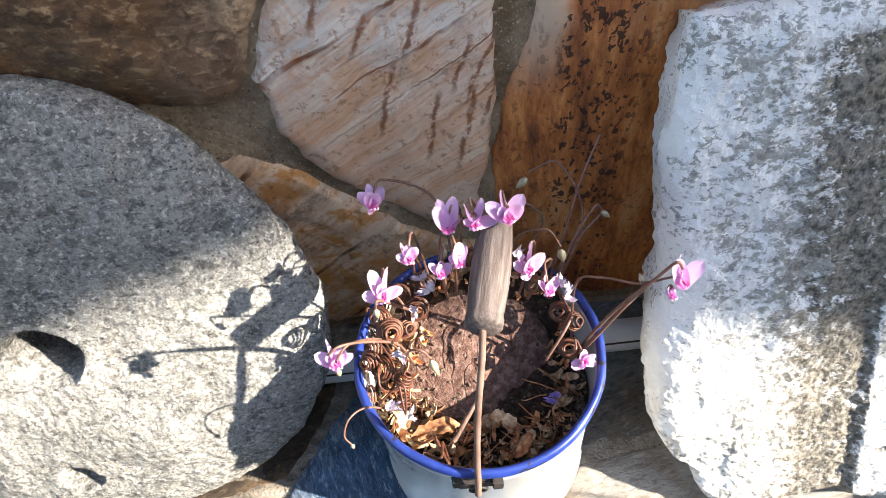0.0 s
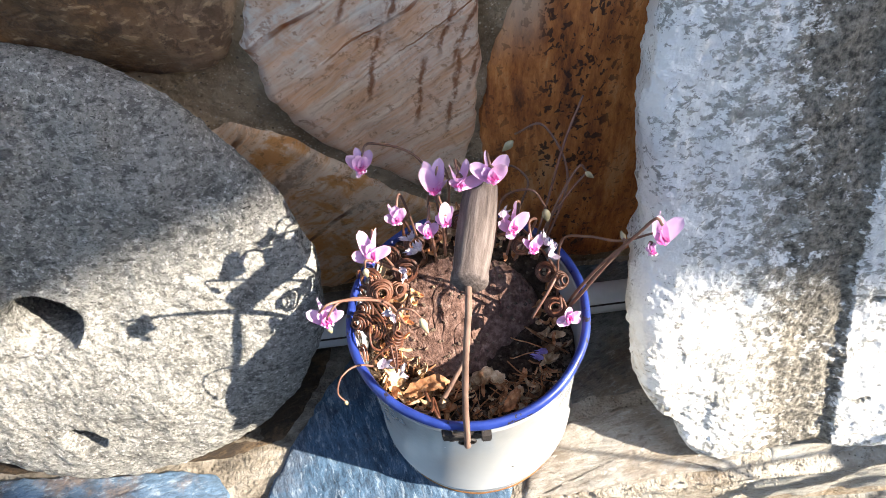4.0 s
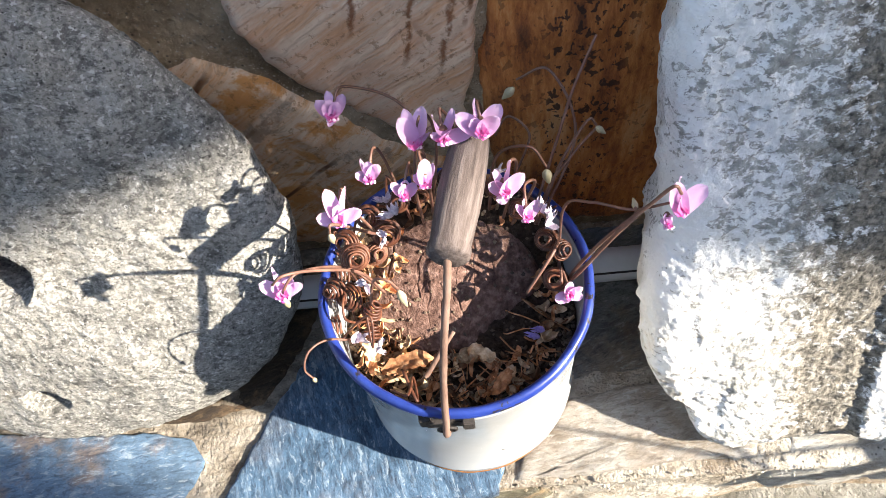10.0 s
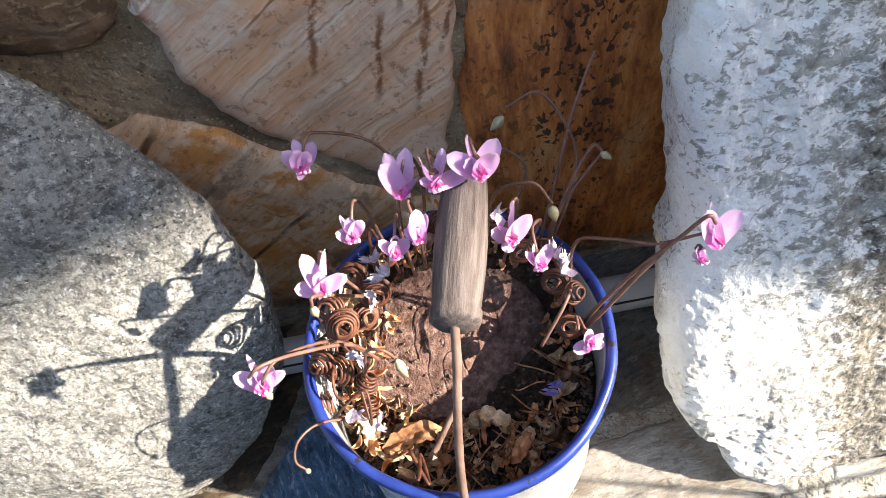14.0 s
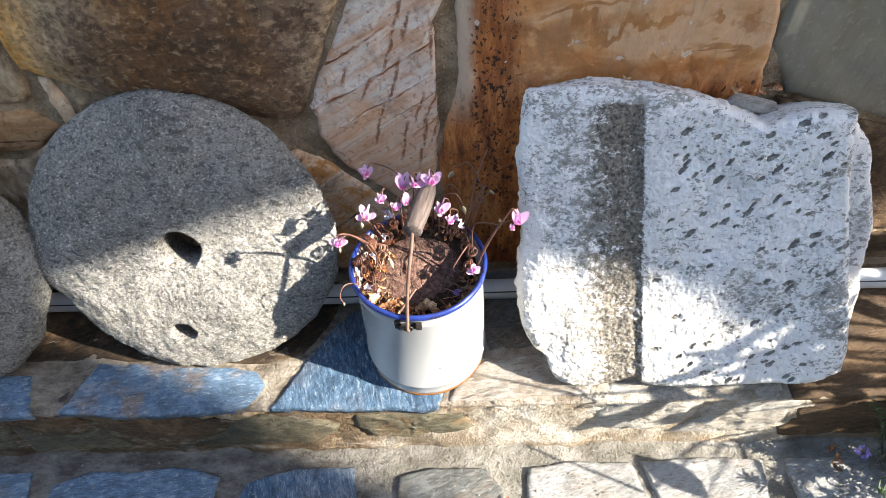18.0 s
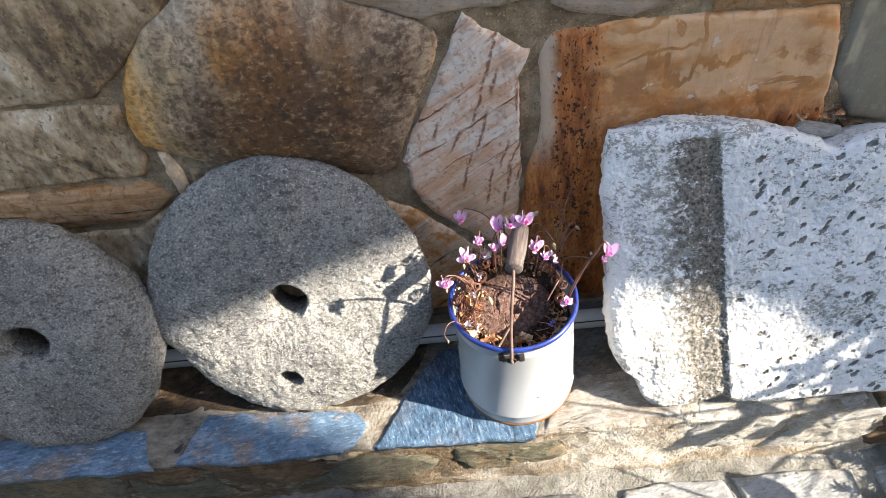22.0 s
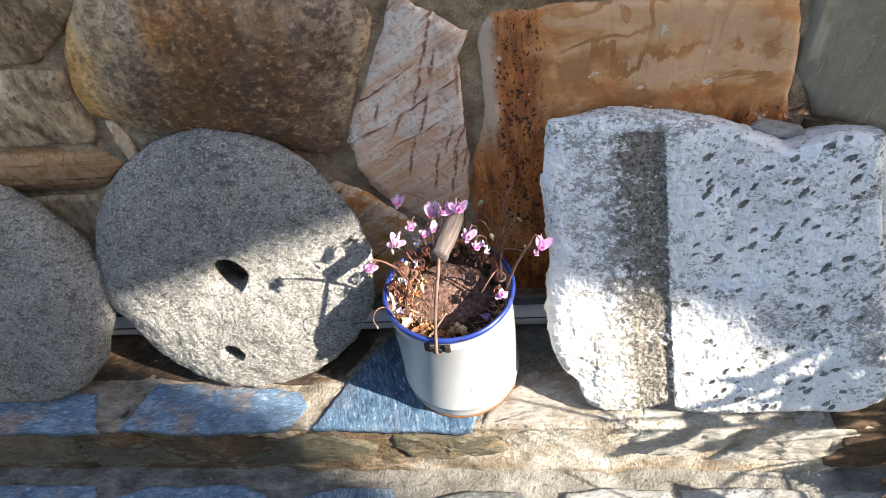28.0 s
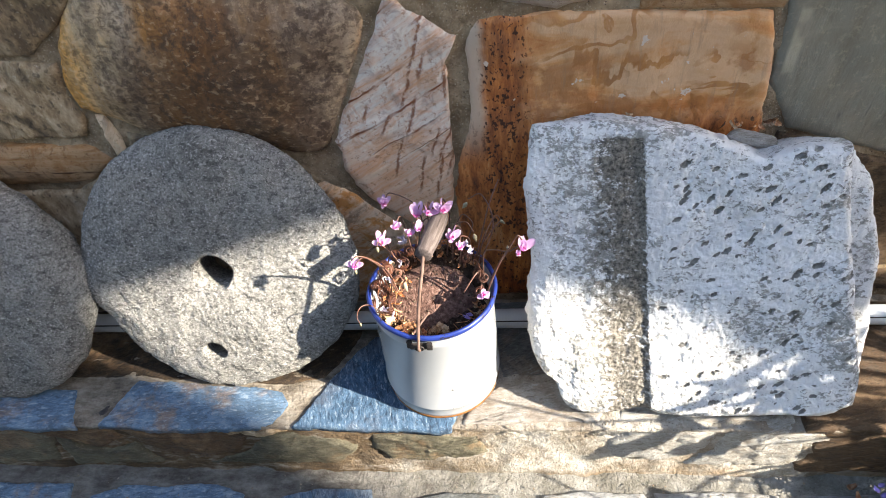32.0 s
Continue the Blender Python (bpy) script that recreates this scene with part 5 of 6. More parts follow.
def mouth_mesh():
    bm = lathe([(0.0, 0.0014), (0.0012, 0.0012), (0.0018, 0.0004), (0.0022, -0.0008), (0.0024, -0.0018), (0.0020, -0.0022), (0.0013, -0.0010), (0.0, -0.0006)], 15)
    return bm


def calyx_mesh():
    bm = lathe([(0.0, 0.0062), (0.0012, 0.0062), (0.0020, 0.0050), (0.0030, 0.0036), (0.0024, 0.0030)], 12)
    return bm


SHARED = {}


def shared(name, make, material, parent, label=""):
    """A part that shares its mesh with the others of its kind."""
    if name not in SHARED:
        ob = part(name.split(":")[0], make(), material, parent, label)
        SHARED[name] = ob.data
        return ob
    ob = new(name.split(":")[0], SHARED[name])
    ob.parent = parent
    if label:
        ob["label"] = label
    return ob


def flower(at, petals, tilt=(0, 0), size=1.0):
    """A nodding flower; each petal: its turn from upright, length and width in mm, how far it leans back, and its twist."""
    m = Matrix.Translation(at) @ Euler((radians(tilt[0] - 46), radians(tilt[1]), 0)).to_matrix().to_4x4() @ Matrix.Scale(size, 4)
    head = shared("flower", mouth_mesh, MAGENTA, plant, "pink cyclamen flower with magenta mouth")
    head.matrix_local = m
    shared("calyx", calyx_mesh, STEM, head).matrix_local = Matrix.Translation((0, 0.0045, 0.002))
    for n, (turn, length, width, lean, twist) in enumerate(petals):
        kind = n % 3
        p = shared(f"petal:{kind}", lambda kind=kind: petal_mesh(0.020, 0.0125, 0.25 + 0.25 * kind, 0.5 - 0.4 * kind, kind), PETAL, head)
        p.matrix_local = Matrix.Rotation(radians(turn), 4, "Y") @ Matrix.Rotation(radians(-lean), 4, "X") @ Matrix.Rotation(radians(twist), 4, "Z") @ Matrix.Translation((0, -0.0058, -0.001)) @ Matrix.Diagonal((width / 14.5, 1.0, length / 20.0, 1.0))
    for n in range(7):
        t = 2 * math.pi * n / 7 + 0.6
        a = shared("anther_tip", lambda: lathe([(0.0, 0.0008), (0.0009, 0.0006), (0.0012, -0.0003), (0.0008, -0.0012), (0.0, -0.0014)], 8), ANTHER, head)
        a.matrix_local = Matrix.Translation((0.0032 * math.cos(t), 0.0028 * math.sin(t), -0.0020))
    return head


def stem(pts, r=0.0011, material=None, label=""):
    return part("stem", tube(curve_points(pts, 8), (r * 1.15, r * 0.85), 8, uneven=0.1), material or STEM, plant, label)


def hang(at, root, lift=0.012, r=0.0010, side=(0, 0)):
    """A flower stalk from its root that arches over and nods at the flower."""
    a, b = Vector(root), Vector(at)
    mid = a.lerp(b, 0.55) + Vector((side[0], side[1], 0.012))
    over = b + Vector((side[0] * 0.3 + 0.003 * math.copysign(1, a.x - b.x), 0.021, lift * 0.25))
    stem([a, mid, over, b + Vector((0, 0.0065, 0.0015))], r)


def bloom(at, root, side, petals, lift=0.012, tilt=(0, 0), size=1.0):
    flower(at, petals, tilt, size)
    hang(at, root, lift, 0.0010, side)


bloom((-0.065, 0.069, 0.307), (-0.010, 0.060, 0.205), (0.02, 0.03), [(-42, 17, 11, 12, 10), (-12, 20, 8, 20, -10), (27, 18, 12, 14, -15), (-16, 12, 11, -22, 0), (34, 11, 9, -18, 20), (212, 9, 5, 0, 0)])
bloom((-0.013, 0.038, 0.311), (-0.012, 0.062, 0.200), (0.01, 0.02), [(-26, 19, 13, -10, 10), (-14, 24, 9, 16, 0), (14, 24, 12, 8, -12), (62, 13, 7, -14, 30)], size=1.05)
bloom((0.005, 0.031, 0.321), (0.004, 0.065, 0.200), (0.006, 0.02), [(-18, 18, 6, 6, 50), (16, 21, 8, 10, -40), (82, 19, 10, -4, 10), (-64, 10, 6, 0, 0)])
bloom((0.027, 0.030, 0.326), (0.020, 0.066, 0.200), (0.006, 0.025), [(-52, 19, 12, 4, 0), (-2, 21, 7, 14, 40), (42, 21, 12, 12, 0), (54, 14, 13, -16, 10), (-38, 10, 9, -24, 0)], size=1.05)
bloom((-0.042, 0.021, 0.303), (-0.030, 0.055, 0.198), (0.0, 0.02), [(-64, 12, 9, 0, 10), (-14, 17, 6, 14, 50), (2, 13, 10, -16, 0), (34, 13, 9, -6, -20)], size=0.9)
bloom((-0.021, 0.006, 0.304), (-0.020, 0.050, 0.200), (0.0, 0.02), [(-42, 14, 8, 4, 10), (14, 12, 8, 10, 20), (52, 12, 9, -10, 0), (-8, 9, 8, -24, 0)], size=0.9)
bloom((-0.008, 0.009, 0.310), (-0.012, 0.054, 0.200), (0.0, 0.02), [(4, 18, 12, -6, 10), (-52, 11, 8, 0, 0), (22, 16, 8, 12, -20), (-20, 12, 8, 10, 0)], size=0.9)
bloom((-0.062, -0.001, 0.294), (-0.046, 0.036, 0.192), (-0.006, 0.012), [(-20, 22, 10, 10, 0), (20, 22, 6, 14, 50), (-74, 15, 10, -6, 20), (66, 16, 9, -6, -20), (4, 11, 8, -24, 10)], size=1.05)
bloom((0.038, 0.009, 0.293), (0.040, 0.050, 0.196), (0.01, 0.02), [(50, 18, 12, -4, 0), (-16, 17, 7, 10, 20), (-54, 12, 10, -6, 10), (18, 22, 5, 16, 60), (202, 9, 9, -10, 0)])
bloom((0.050, -0.006, 0.287), (0.046, 0.045, 0.194), (0.012, 0.02), [(-36, 13, 8, 0, 20), (2, 14, 7, 8, 40), (42, 15, 9, -8, 0), (8, 10, 8, -22, 0)], size=0.9)
bloom((0.079, -0.021, 0.203), (0.068, 0.0, 0.178), (0.0, 0.0), [(0, 11, 9, -14, 0), (-108, 12, 10, -10, 10), (110, 11, 8, -10, 0), (66, 12, 9, -4, 0), (-150, 8, 7, -10, 0)], 0.003)
# the two long stalks that lean out over the rim
flower((0.138, -0.012, 0.290), [(-12, 18, 13, -6, 0), (10, 20, 6, 14, 50), (56, 21, 13, 2, 0), (-62, 8, 7, -20, 0)], (8, 0), 1.05)
flower((0.131, -0.018, 0.284), [(-14, 10, 7, 4, 0), (30, 9, 7, 0, 20), (-50, 7, 6, -10, 0)], (8, 0), 0.8)
stem([(0.082, 0.004, 0.172), (0.088, 0.0, 0.205), (0.102, -0.004, 0.250), (0.120, -0.008, 0.290), (0.130, -0.010, 0.312), (0.136, -0.010, 0.304)], 0.0012)
stem([(0.080, 0.0, 0.172), (0.089, -0.006, 0.210), (0.104, -0.008, 0.256), (0.118, -0.006, 0.282), (0.116, -0.003, 0.276)], 0.0013)
stem([(0.078, 0.014, 0.176), (0.080, 0.030, 0.235), (0.095, 0.018, 0.258), (0.116, 0.004, 0.268), (0.134, -0.008, 0.292)], 0.0010)
flower((-0.093, -0.047, 0.295), [(-16, 19, 6, 12, 40), (-62, 17, 10, 0, 10), (30, 13, 11, -18, 0), (64, 14, 8, 0, -10), (-30, 10, 9, -26, 0)])
stem([(-0.052, 0.000, 0.188), (-0.058, -0.014, 0.250), (-0.074, -0.034, 0.296), (-0.088, -0.044, 0.312), (-0.096, -0.046, 0.306)], 0.0010)
stem([(-0.056, 0.004, 0.186), (-0.066, -0.012, 0.254), (-0.082, -0.036, 0.300), (-0.092, -0.046, 0.298), (-0.093, -0.049, 0.288)], 0.0009)


def bud(at, size=1.0, tilt=(0, 0), material=None):
    b = shared("bud", lambda: lathe([(0.0, 0.0), (0.0012, -0.0005), (0.0030, -0.0040), (0.0034, -0.0070), (0.0024, -0.0105), (0.0010, -0.0150), (0.0, -0.0170)], 14), material or BUDGREEN, plant)
    b.matrix_local = Matrix.Translation(at) @ Euler((radians(tilt[0]), radians(tilt[1]), 0)).to_matrix().to_4x4() @ Matrix.Scale(size, 4)
    return b


BUDS = [
    ((0.054, 0.112, 0.268), 1.0, (10, 30), [(0.070, 0.052, 0.190), (0.094, 0.080, 0.250), (0.078, 0.108, 0.286), (0.056, 0.114, 0.274)]),
    ((0.067, 0.037, 0.272), 1.0, (0, -10), [(0.030, 0.056, 0.200), (0.036, 0.052, 0.270), (0.056, 0.042, 0.292), (0.067, 0.037, 0.276)]),
    ((0.105, 0.071, 0.268), 0.7, (0, -40), [(0.066, 0.048, 0.186), (0.080, 0.058, 0.245), (0.098, 0.070, 0.276), (0.105, 0.071, 0.270)]),
    ((0.116, -0.003, 0.279), 0.6, (80, 0), [(0.115, -0.003, 0.281), (0.116, -0.003, 0.280)]),
    ((-0.093, -0.049, 0.291), 0.6, (0, 0), [(-0.092, -0.049, 0.293), (-0.093, -0.049, 0.291)]),
    ((-0.0665, -0.012, 0.298), 0.7, (0, 0), [(-0.050, 0.020, 0.240), (-0.063, -0.008, 0.302), (-0.0665, -0.012, 0.299)]),
    ((-0.036, -0.020, 0.232), 0.9, (-30, -20), [(-0.060, -0.014, 0.200), (-0.052, -0.014, 0.236), (-0.042, -0.018, 0.244), (-0.036, -0.020, 0.234)]),
]
for at, size, tilt, line in BUDS:
    bud(at, size, tilt)
    stem(line, 0.0010)
# tall, bare and arching stalks behind
stem([(0.062, 0.052, 0.188), (0.078, 0.070, 0.250), (0.090, 0.086, 0.290), (0.104, 0.100, 0.322)], 0.0011)
stem([(0.064, 0.048, 0.186), (0.074, 0.056, 0.225), (0.090, 0.064, 0.250), (0.106, 0.072, 0.266)], 0.0010)
stem([(0.040, 0.064, 0.196), (0.058, 0.078, 0.235), (0.062, 0.086, 0.250), (0.048, 0.092, 0.262), (0.038, 0.086, 0.250)], 0.0009)
stem([(-0.024, 0.062, 0.198), (-0.020, 0.088, 0.240), (-0.006, 0.098, 0.252), (0.004, 0.094, 0.240)], 0.0009)
stem([(-0.070, -0.030, 0.170), (-0.088, -0.040, 0.205), (-0.100, -0.050, 0.212), (-0.106, -0.058, 0.200), (-0.102, -0.062, 0.190)], 0.0008)
bud((-0.102, -0.062, 0.191), 0.5)
stem([(0.070, 0.016, 0.190), (0.074, 0.010, 0.222), (0.066, -0.004, 0.226), (0.050, -0.018, 0.206)], 0.0013)


def coil(at, radius=0.010, turns=4.5, axis=(0.0, -0.3, 1.0), r=0.0010, label="coiled dry seed stalk"):
    """A stalk wound up like a spring that narrows to its end."""
    way = Vector(axis).normalized().to_track_quat("Z", "Y").to_matrix().to_4x4()
    n = int(turns * 22)
    pts = []
    for i in range(n + 1):
        f = i / n
        t, rad = 2 * math.pi * turns * f, radius * (1 - 0.62 * f**1.3) * (1 + 0.10 * noise.noise(Vector((f * 9, radius * 900, 0))))
        lift = 0.0024 * turns * f + 0.0012 * noise.noise(Vector((f * 6, 4, at[0] * 99)))
        pts.append(Matrix.Translation(at) @ way @ Vector((rad * math.cos(t), rad * 0.92 * math.sin(t), lift)))
    tail = pts[-1] + (pts[-1] - pts[-3]) * 2
    return part("coil", tube(pts + [tail], r, 8, uneven=0.25), COIL, plant, label)


COILS = [
    ((-0.046, 0.034, 0.216), 0.0125, 4.5, (0.1, -0.8, 0.7)), ((-0.066, 0.010, 0.228), 0.0120, 4.5, (0.2, -0.7, 0.8)),
    ((-0.074, -0.006, 0.198), 0.0120, 5.0, (-0.6, -0.3, 0.7)), ((-0.082, 0.014, 0.192), 0.0100, 4.0, (-0.7, -0.2, 0.6)),
    ((-0.066, -0.030, 0.172), 0.0090, 5.0, (0.3, 0.9, 0.5)), ((-0.086, -0.022, 0.188), 0.0085, 3.0, (-0.9, -0.2, 0.3)),
    ((0.073, 0.0, 0.186), 0.0105, 4.0, (-0.2, -0.6, 0.9)), ((0.070, 0.028, 0.196), 0.0105, 4.0, (-0.4, -0.5, 0.8)),
    ((0.052, 0.046, 0.212), 0.0095, 3.5, (-0.2, -0.6, 0.8)), ((-0.020, 0.062, 0.222), 0.0095, 3.5, (0.1, -0.8, 0.6)),
    ((-0.036, 0.056, 0.222), 0.0100, 4.0, (0.0, -0.7, 0.7)), ((0.078, 0.016, 0.200), 0.0090, 3.5, (0.5, -0.5, 0.8)),
    ((-0.058, 0.046, 0.222), 0.0110, 4.0, (-0.2, -0.7, 0.7)), ((-0.074, 0.030, 0.216), 0.0110, 4.0, (-0.4, -0.6, 0.7)),
    ((-0.056, 0.024, 0.206), 0.0105, 4.5, (0.4, -0.6, 0.7)), ((-0.084, -0.002, 0.206), 0.0095, 4.0, (-0.5, -0.6, 0.6)),
    ((0.002, 0.072, 0.224), 0.0095, 3.5, (0.1, -0.8, 0.6)), ((0.036, 0.062, 0.220), 0.0095, 3.5, (-0.1, -0.8, 0.6)),
    ((-0.062, -0.016, 0.190), 0.0090, 4.5, (0.5, 0.2, 0.8)),
]
for at, radius, turns, axis in COILS:
    coil(at, radius * 0.86, turns, axis)
rnd = random.Random(5)
for n in range(11):  # loose bends of dry stalk among the coils
    t = rnd.uniform(2.2, 4.3) if n < 6 else rnd.uniform(0.3, 2.2)
    d = rnd.uniform(0.062, 0.084)
    p = Vector((d * math.cos(t), d * math.sin(t), 0.185 + 0.03 * max(0, math.sin(t))))
    loop = [p + Vector((rnd.uniform(-0.014, 0.014), rnd.uniform(-0.014, 0.014), rnd.uniform(-0.016, 0.022))) for _ in range(5)]
    part("stem", tube(curve_points(loop, 6), rnd.uniform(0.0008, 0.0012), 7, uneven=0.2), COIL, plant, "bent dry stalk")


def scrap_mesh(seed, length=0.016, width=0.010, curl=1.0):
    """A curled, torn scrap of dry leaf."""
    bm = bmesh.new()
    nu, nv = 5, 9
    grid = []
    for j in range(nv + 1):
        v = j / nv
        w = width * (math.sin(math.pi * (0.06 + 0.88 * v)) ** 0.7) * (1 + 0.35 * noise.noise(Vector((v * 4, seed, 0))))
        row = []
        for i in range(nu + 1):
            u = 2 * i / nu - 1
            x, y = u * w * 0.5, (v - 0.5) * length
            z = curl * (0.0030 * u * u + 0.0040 * (v - 0.5) ** 2 * 4) + 0.0018 * noise.noise(Vector((u * 1.5, v * 3, seed * 3)))
            row.append(bm.verts.new((x + 0.0012 * noise.noise(Vector((v * 5, u, seed + 8))), y, z)))
        grid.append(row)
    for j in range(nv):
        for i in range(nu):
            bm.faces.new((grid[j][i], grid[j][i + 1], grid[j + 1][i + 1], grid[j + 1][i]))
    return bm


def withered(at, size, seed):
    w = part("withered_flower", scrap_mesh(seed, 0.012, 0.009, 1.6), WITHERED, plant, "dried pale flower")
    w.matrix_local = pose(*at, 30 * seed % 70, 20, 47 * seed) @ Matrix.Scale(size, 4)
    p = part("petal", scrap_mesh(seed + 20, 0.010, 0.006, 2.0), WITHERED, w)
    p.matrix_local = pose(0.002, 0.001, 0.0015, 40, 60, 80)


for n, at in enumerate([(0.061, -0.009, 0.279), (0.058, -0.004, 0.288), (-0.034, 0.014, 0.286), (-0.028, 0.002, 0.290), (-0.045, 0.026, 0.226), (-0.058, -0.012, 0.232), (-0.074, -0.034, 0.186), (0.034, 0.044, 0.262), (-0.060, -0.040, 0.178)]):
    withered(at, 0.62 + 0.15 * (n % 3 == 0), n + 1)
for at in [(0.062, -0.031, 0.168), (0.058, -0.036, 0.166)]:
    v = part("withered_flower", scrap_mesh(int(at[0] * 999), 0.006, 0.005, 2.0), VIOLET, plant, "shrivelled violet flower")
    v.matrix_local = pose(*at, 40, 20, at[1] * 3000)

# ---- dry leaves, sticks and crumbs on the soil ----
rnd = random.Random(11)
LEAF_MESH = []
for s in range(15):
    bm = scrap_mesh(100 + s, 0.017 + 0.001 * (s % 9), 0.009 + 0.001 * (s % 4), 0.8 + 0.3 * (s % 3))
    me = bpy.data.meshes.new("dry_leaf")
    bm.to_mesh(me)
    bm.free()
    me.shade_smooth()
    me.materials.append(LEAF if s < 9 else BLEACHED)
    LEAF_MESH.append(me)
def litter_place():
    """Where a dry leaf lies: heaped along the left of the rim, thin in front and behind."""
    while True:
        t, d = rnd.uniform(0, 2 * math.pi), 0.086 * math.sqrt(rnd.random())
        x, y = d * math.cos(t), d * math.sin(t)
        left = x < -0.028 - 0.3 * max(0, y) and y < 0.06 and d > 0.05
        behind = y > 0.045 and d > 0.062
        front = y < -0.034
        if left or (behind and rnd.random() < 0.7) or (front and rnd.random() < 0.75) or (x > 0.062 and rnd.random() < 0.6):
            z = max(soil_height(x, y), dome_height(x, y) or 0)
            heap = 0.030 * rnd.random() * max(0.0, (d - 0.045) / 0.04) if left else (0.022 * rnd.random() if behind else 0.003 * rnd.random())
            return x, y, z + 0.003 + heap, left


for n in range(290):
    x, y, z, left = litter_place()
    pale = rnd.random() < (0.5 if left else 0.36)
    ob = new("dry_leaf", LEAF_MESH[rnd.randrange(9, 15) if pale else rnd.randrange(9)])
    size = rnd.uniform(0.30, 1.0) ** 1.3 * (0.95 if left else 0.80)
    ob.matrix_world = pose(x, y, z, rnd.uniform(-40, 40), rnd.uniform(-40, 40), rnd.uniform(0, 360)) @ Matrix.Diagonal((size * (rnd.uniform(0.3, 0.9) if left else rnd.uniform(0.5, 1.5)), size, size * rnd.uniform(0.8, 2.0), 1))
    tagged(ob, "bleached cream dry leaf scrap on the soil" if pale else "curled brown dry leaf scrap on the soil", "dry leaf", "dry leaves in the bucket")


def torn_leaf(seed, length, width):
    """A large dry leaf, torn along its edges, crumpled and bent over at one end."""
    bm = bmesh.new()
    nu, nv = 9, 20
    rows = []
    for j in range(nv + 1):
        v = j / nv
        row = []
        for i in range(nu + 1):
            u = 2 * i / nu - 1
            half = 0.5 * width * min(1.0, 0.35 + 3.2 * v, 0.25 + 3.6 * (1 - v)) * (1 + 0.55 * noise.noise(Vector((v * 7, 3 if u > 0 else 9, seed))))
            bend = max(0.0, v - 0.68)
            z = 0.0035 * noise.noise(Vector((u * 1.3, v * 5, seed))) + 0.0016 * noise.noise(Vector((u * 4, v * 13, seed))) + 0.16 * width * u * u - 2.2 * length * bend * bend
            row.append(bm.verts.new((u * half, (v - 0.5 - 0.5 * bend * bend) * length, z)))
        rows.append(row)
    for j in range(nv):
        for i in range(nu):
            bm.faces.new((rows[j][i], rows[j][i + 1], rows[j + 1][i + 1], rows[j + 1][i]))
    return bm


for seed, at, turn, length, width, material in ((4, (-0.040, -0.045, 0.158), (8, -14, -78), 0.042, 0.015, LEAF), (9, (0.014, -0.040, 0.154), (12, 10, 60), 0.022, 0.011, BLEACHED), (15, (-0.068, -0.032, 0.166), (20, 20, 30), 0.026, 0.013, BLEACHED), (21, (0.028, -0.062, 0.150), (10, -20, 140), 0.024, 0.009, LEAF)):
    ob = tagged(obj("dry_leaf", torn_leaf(seed, length, width), material), "large torn dry leaf crumpled on the soil", "dry leaf", "dry leaves in the bucket")
    ob.matrix_world = pose(*at, *turn)
for n in range(84):
    t = rnd.uniform(math.pi * 1.05, math.pi * 1.98) if n < 66 else rnd.uniform(math.pi * 0.8, math.pi * 1.1)
    d = rnd.uniform(0.045, 0.08)
    c = Vector((d * math.cos(t), d * math.sin(t), 0))
    w = Vector((rnd.uniform(-1, 1), rnd.uniform(-1, 1), 0)).normalized() * rnd.uniform(0.008, 0.022)
    pts = []
    for f in (-1, -0.3, 0.4, 1):
        p = c + w * f + Vector((rnd.uniform(-0.002, 0.002), rnd.uniform(-0.002, 0.002), 0))
        if math.hypot(p.x, p.y) > 0.087:
            p *= 0.087 / math.hypot(p.x, p.y)
        p.z = soil_height(p.x, p.y) + 0.002 + rnd.uniform(0, 0.004)
        pts.append(p)
    tagged(obj("twig", tube(curve_points(pts, 5), rnd.uniform(0.0003, 0.0008), 6), LEAF), "thin dry stalk lying on the soil", "twig", "dry twigs in the bucket")
tagged(obj("stick", tube(curve_points([(-0.030, -0.060, 0.156), (-0.018, -0.046, 0.166), (-0.004, -0.030, 0.176)], 6), (0.0024, 0.0016), 8, uneven=0.2), WIRE), "brown stick lying across the soil", "stick")


def crumbs(count, seed, place, lo, hi):
    rnd = random.Random(seed)
    verts, faces = [], []
    for _ in range(count):
        p = place(rnd)
        if p is None:
            continue
        s = rnd.uniform(lo, hi)
        base = len(verts)
        turn = Euler([rnd.uniform(0, 6) for _ in range(3)]).to_matrix()
        for q in ((1, 0, 0), (-1, 0, 0), (0, 1, 0), (0, -1, 0), (0, 0, 0.8), (0, 0, -0.8)):
            verts.append(Vector(p) + turn @ Vector([c * s * rnd.uniform(0.6, 1.3) for c in q]))
        faces += [(base + a, base + b, base + c) for a, b, c in ((0, 2, 4), (2, 1, 4), (1, 3, 4), (3, 0, 4), (2, 0, 5), (1, 2, 5), (3, 1, 5), (0, 3, 5))]
    me = bpy.data.meshes.new("crumbs")
    me.from_pydata(verts, [], faces)
    return me


def on_soil(rnd):
    t, d = rnd.uniform(0, 2 * math.pi), 0.089 * math.sqrt(rnd.random())
    x, y = d * math.cos(t), d * math.sin(t)
    z = dome_height(x, y)
    if z is not None and rnd.random() < 0.93:
        return None
    return x, y, max(z or 0, soil_height(x, y)) + 0.0006


me = crumbs(5200, 3, on_soil, 0.0005, 0.0026)
me.materials.append(CRUMB)
tagged(new("soil_crumbs", me), "loose crumbs and bits of dry leaf on the soil", "soil", kind="stuff")

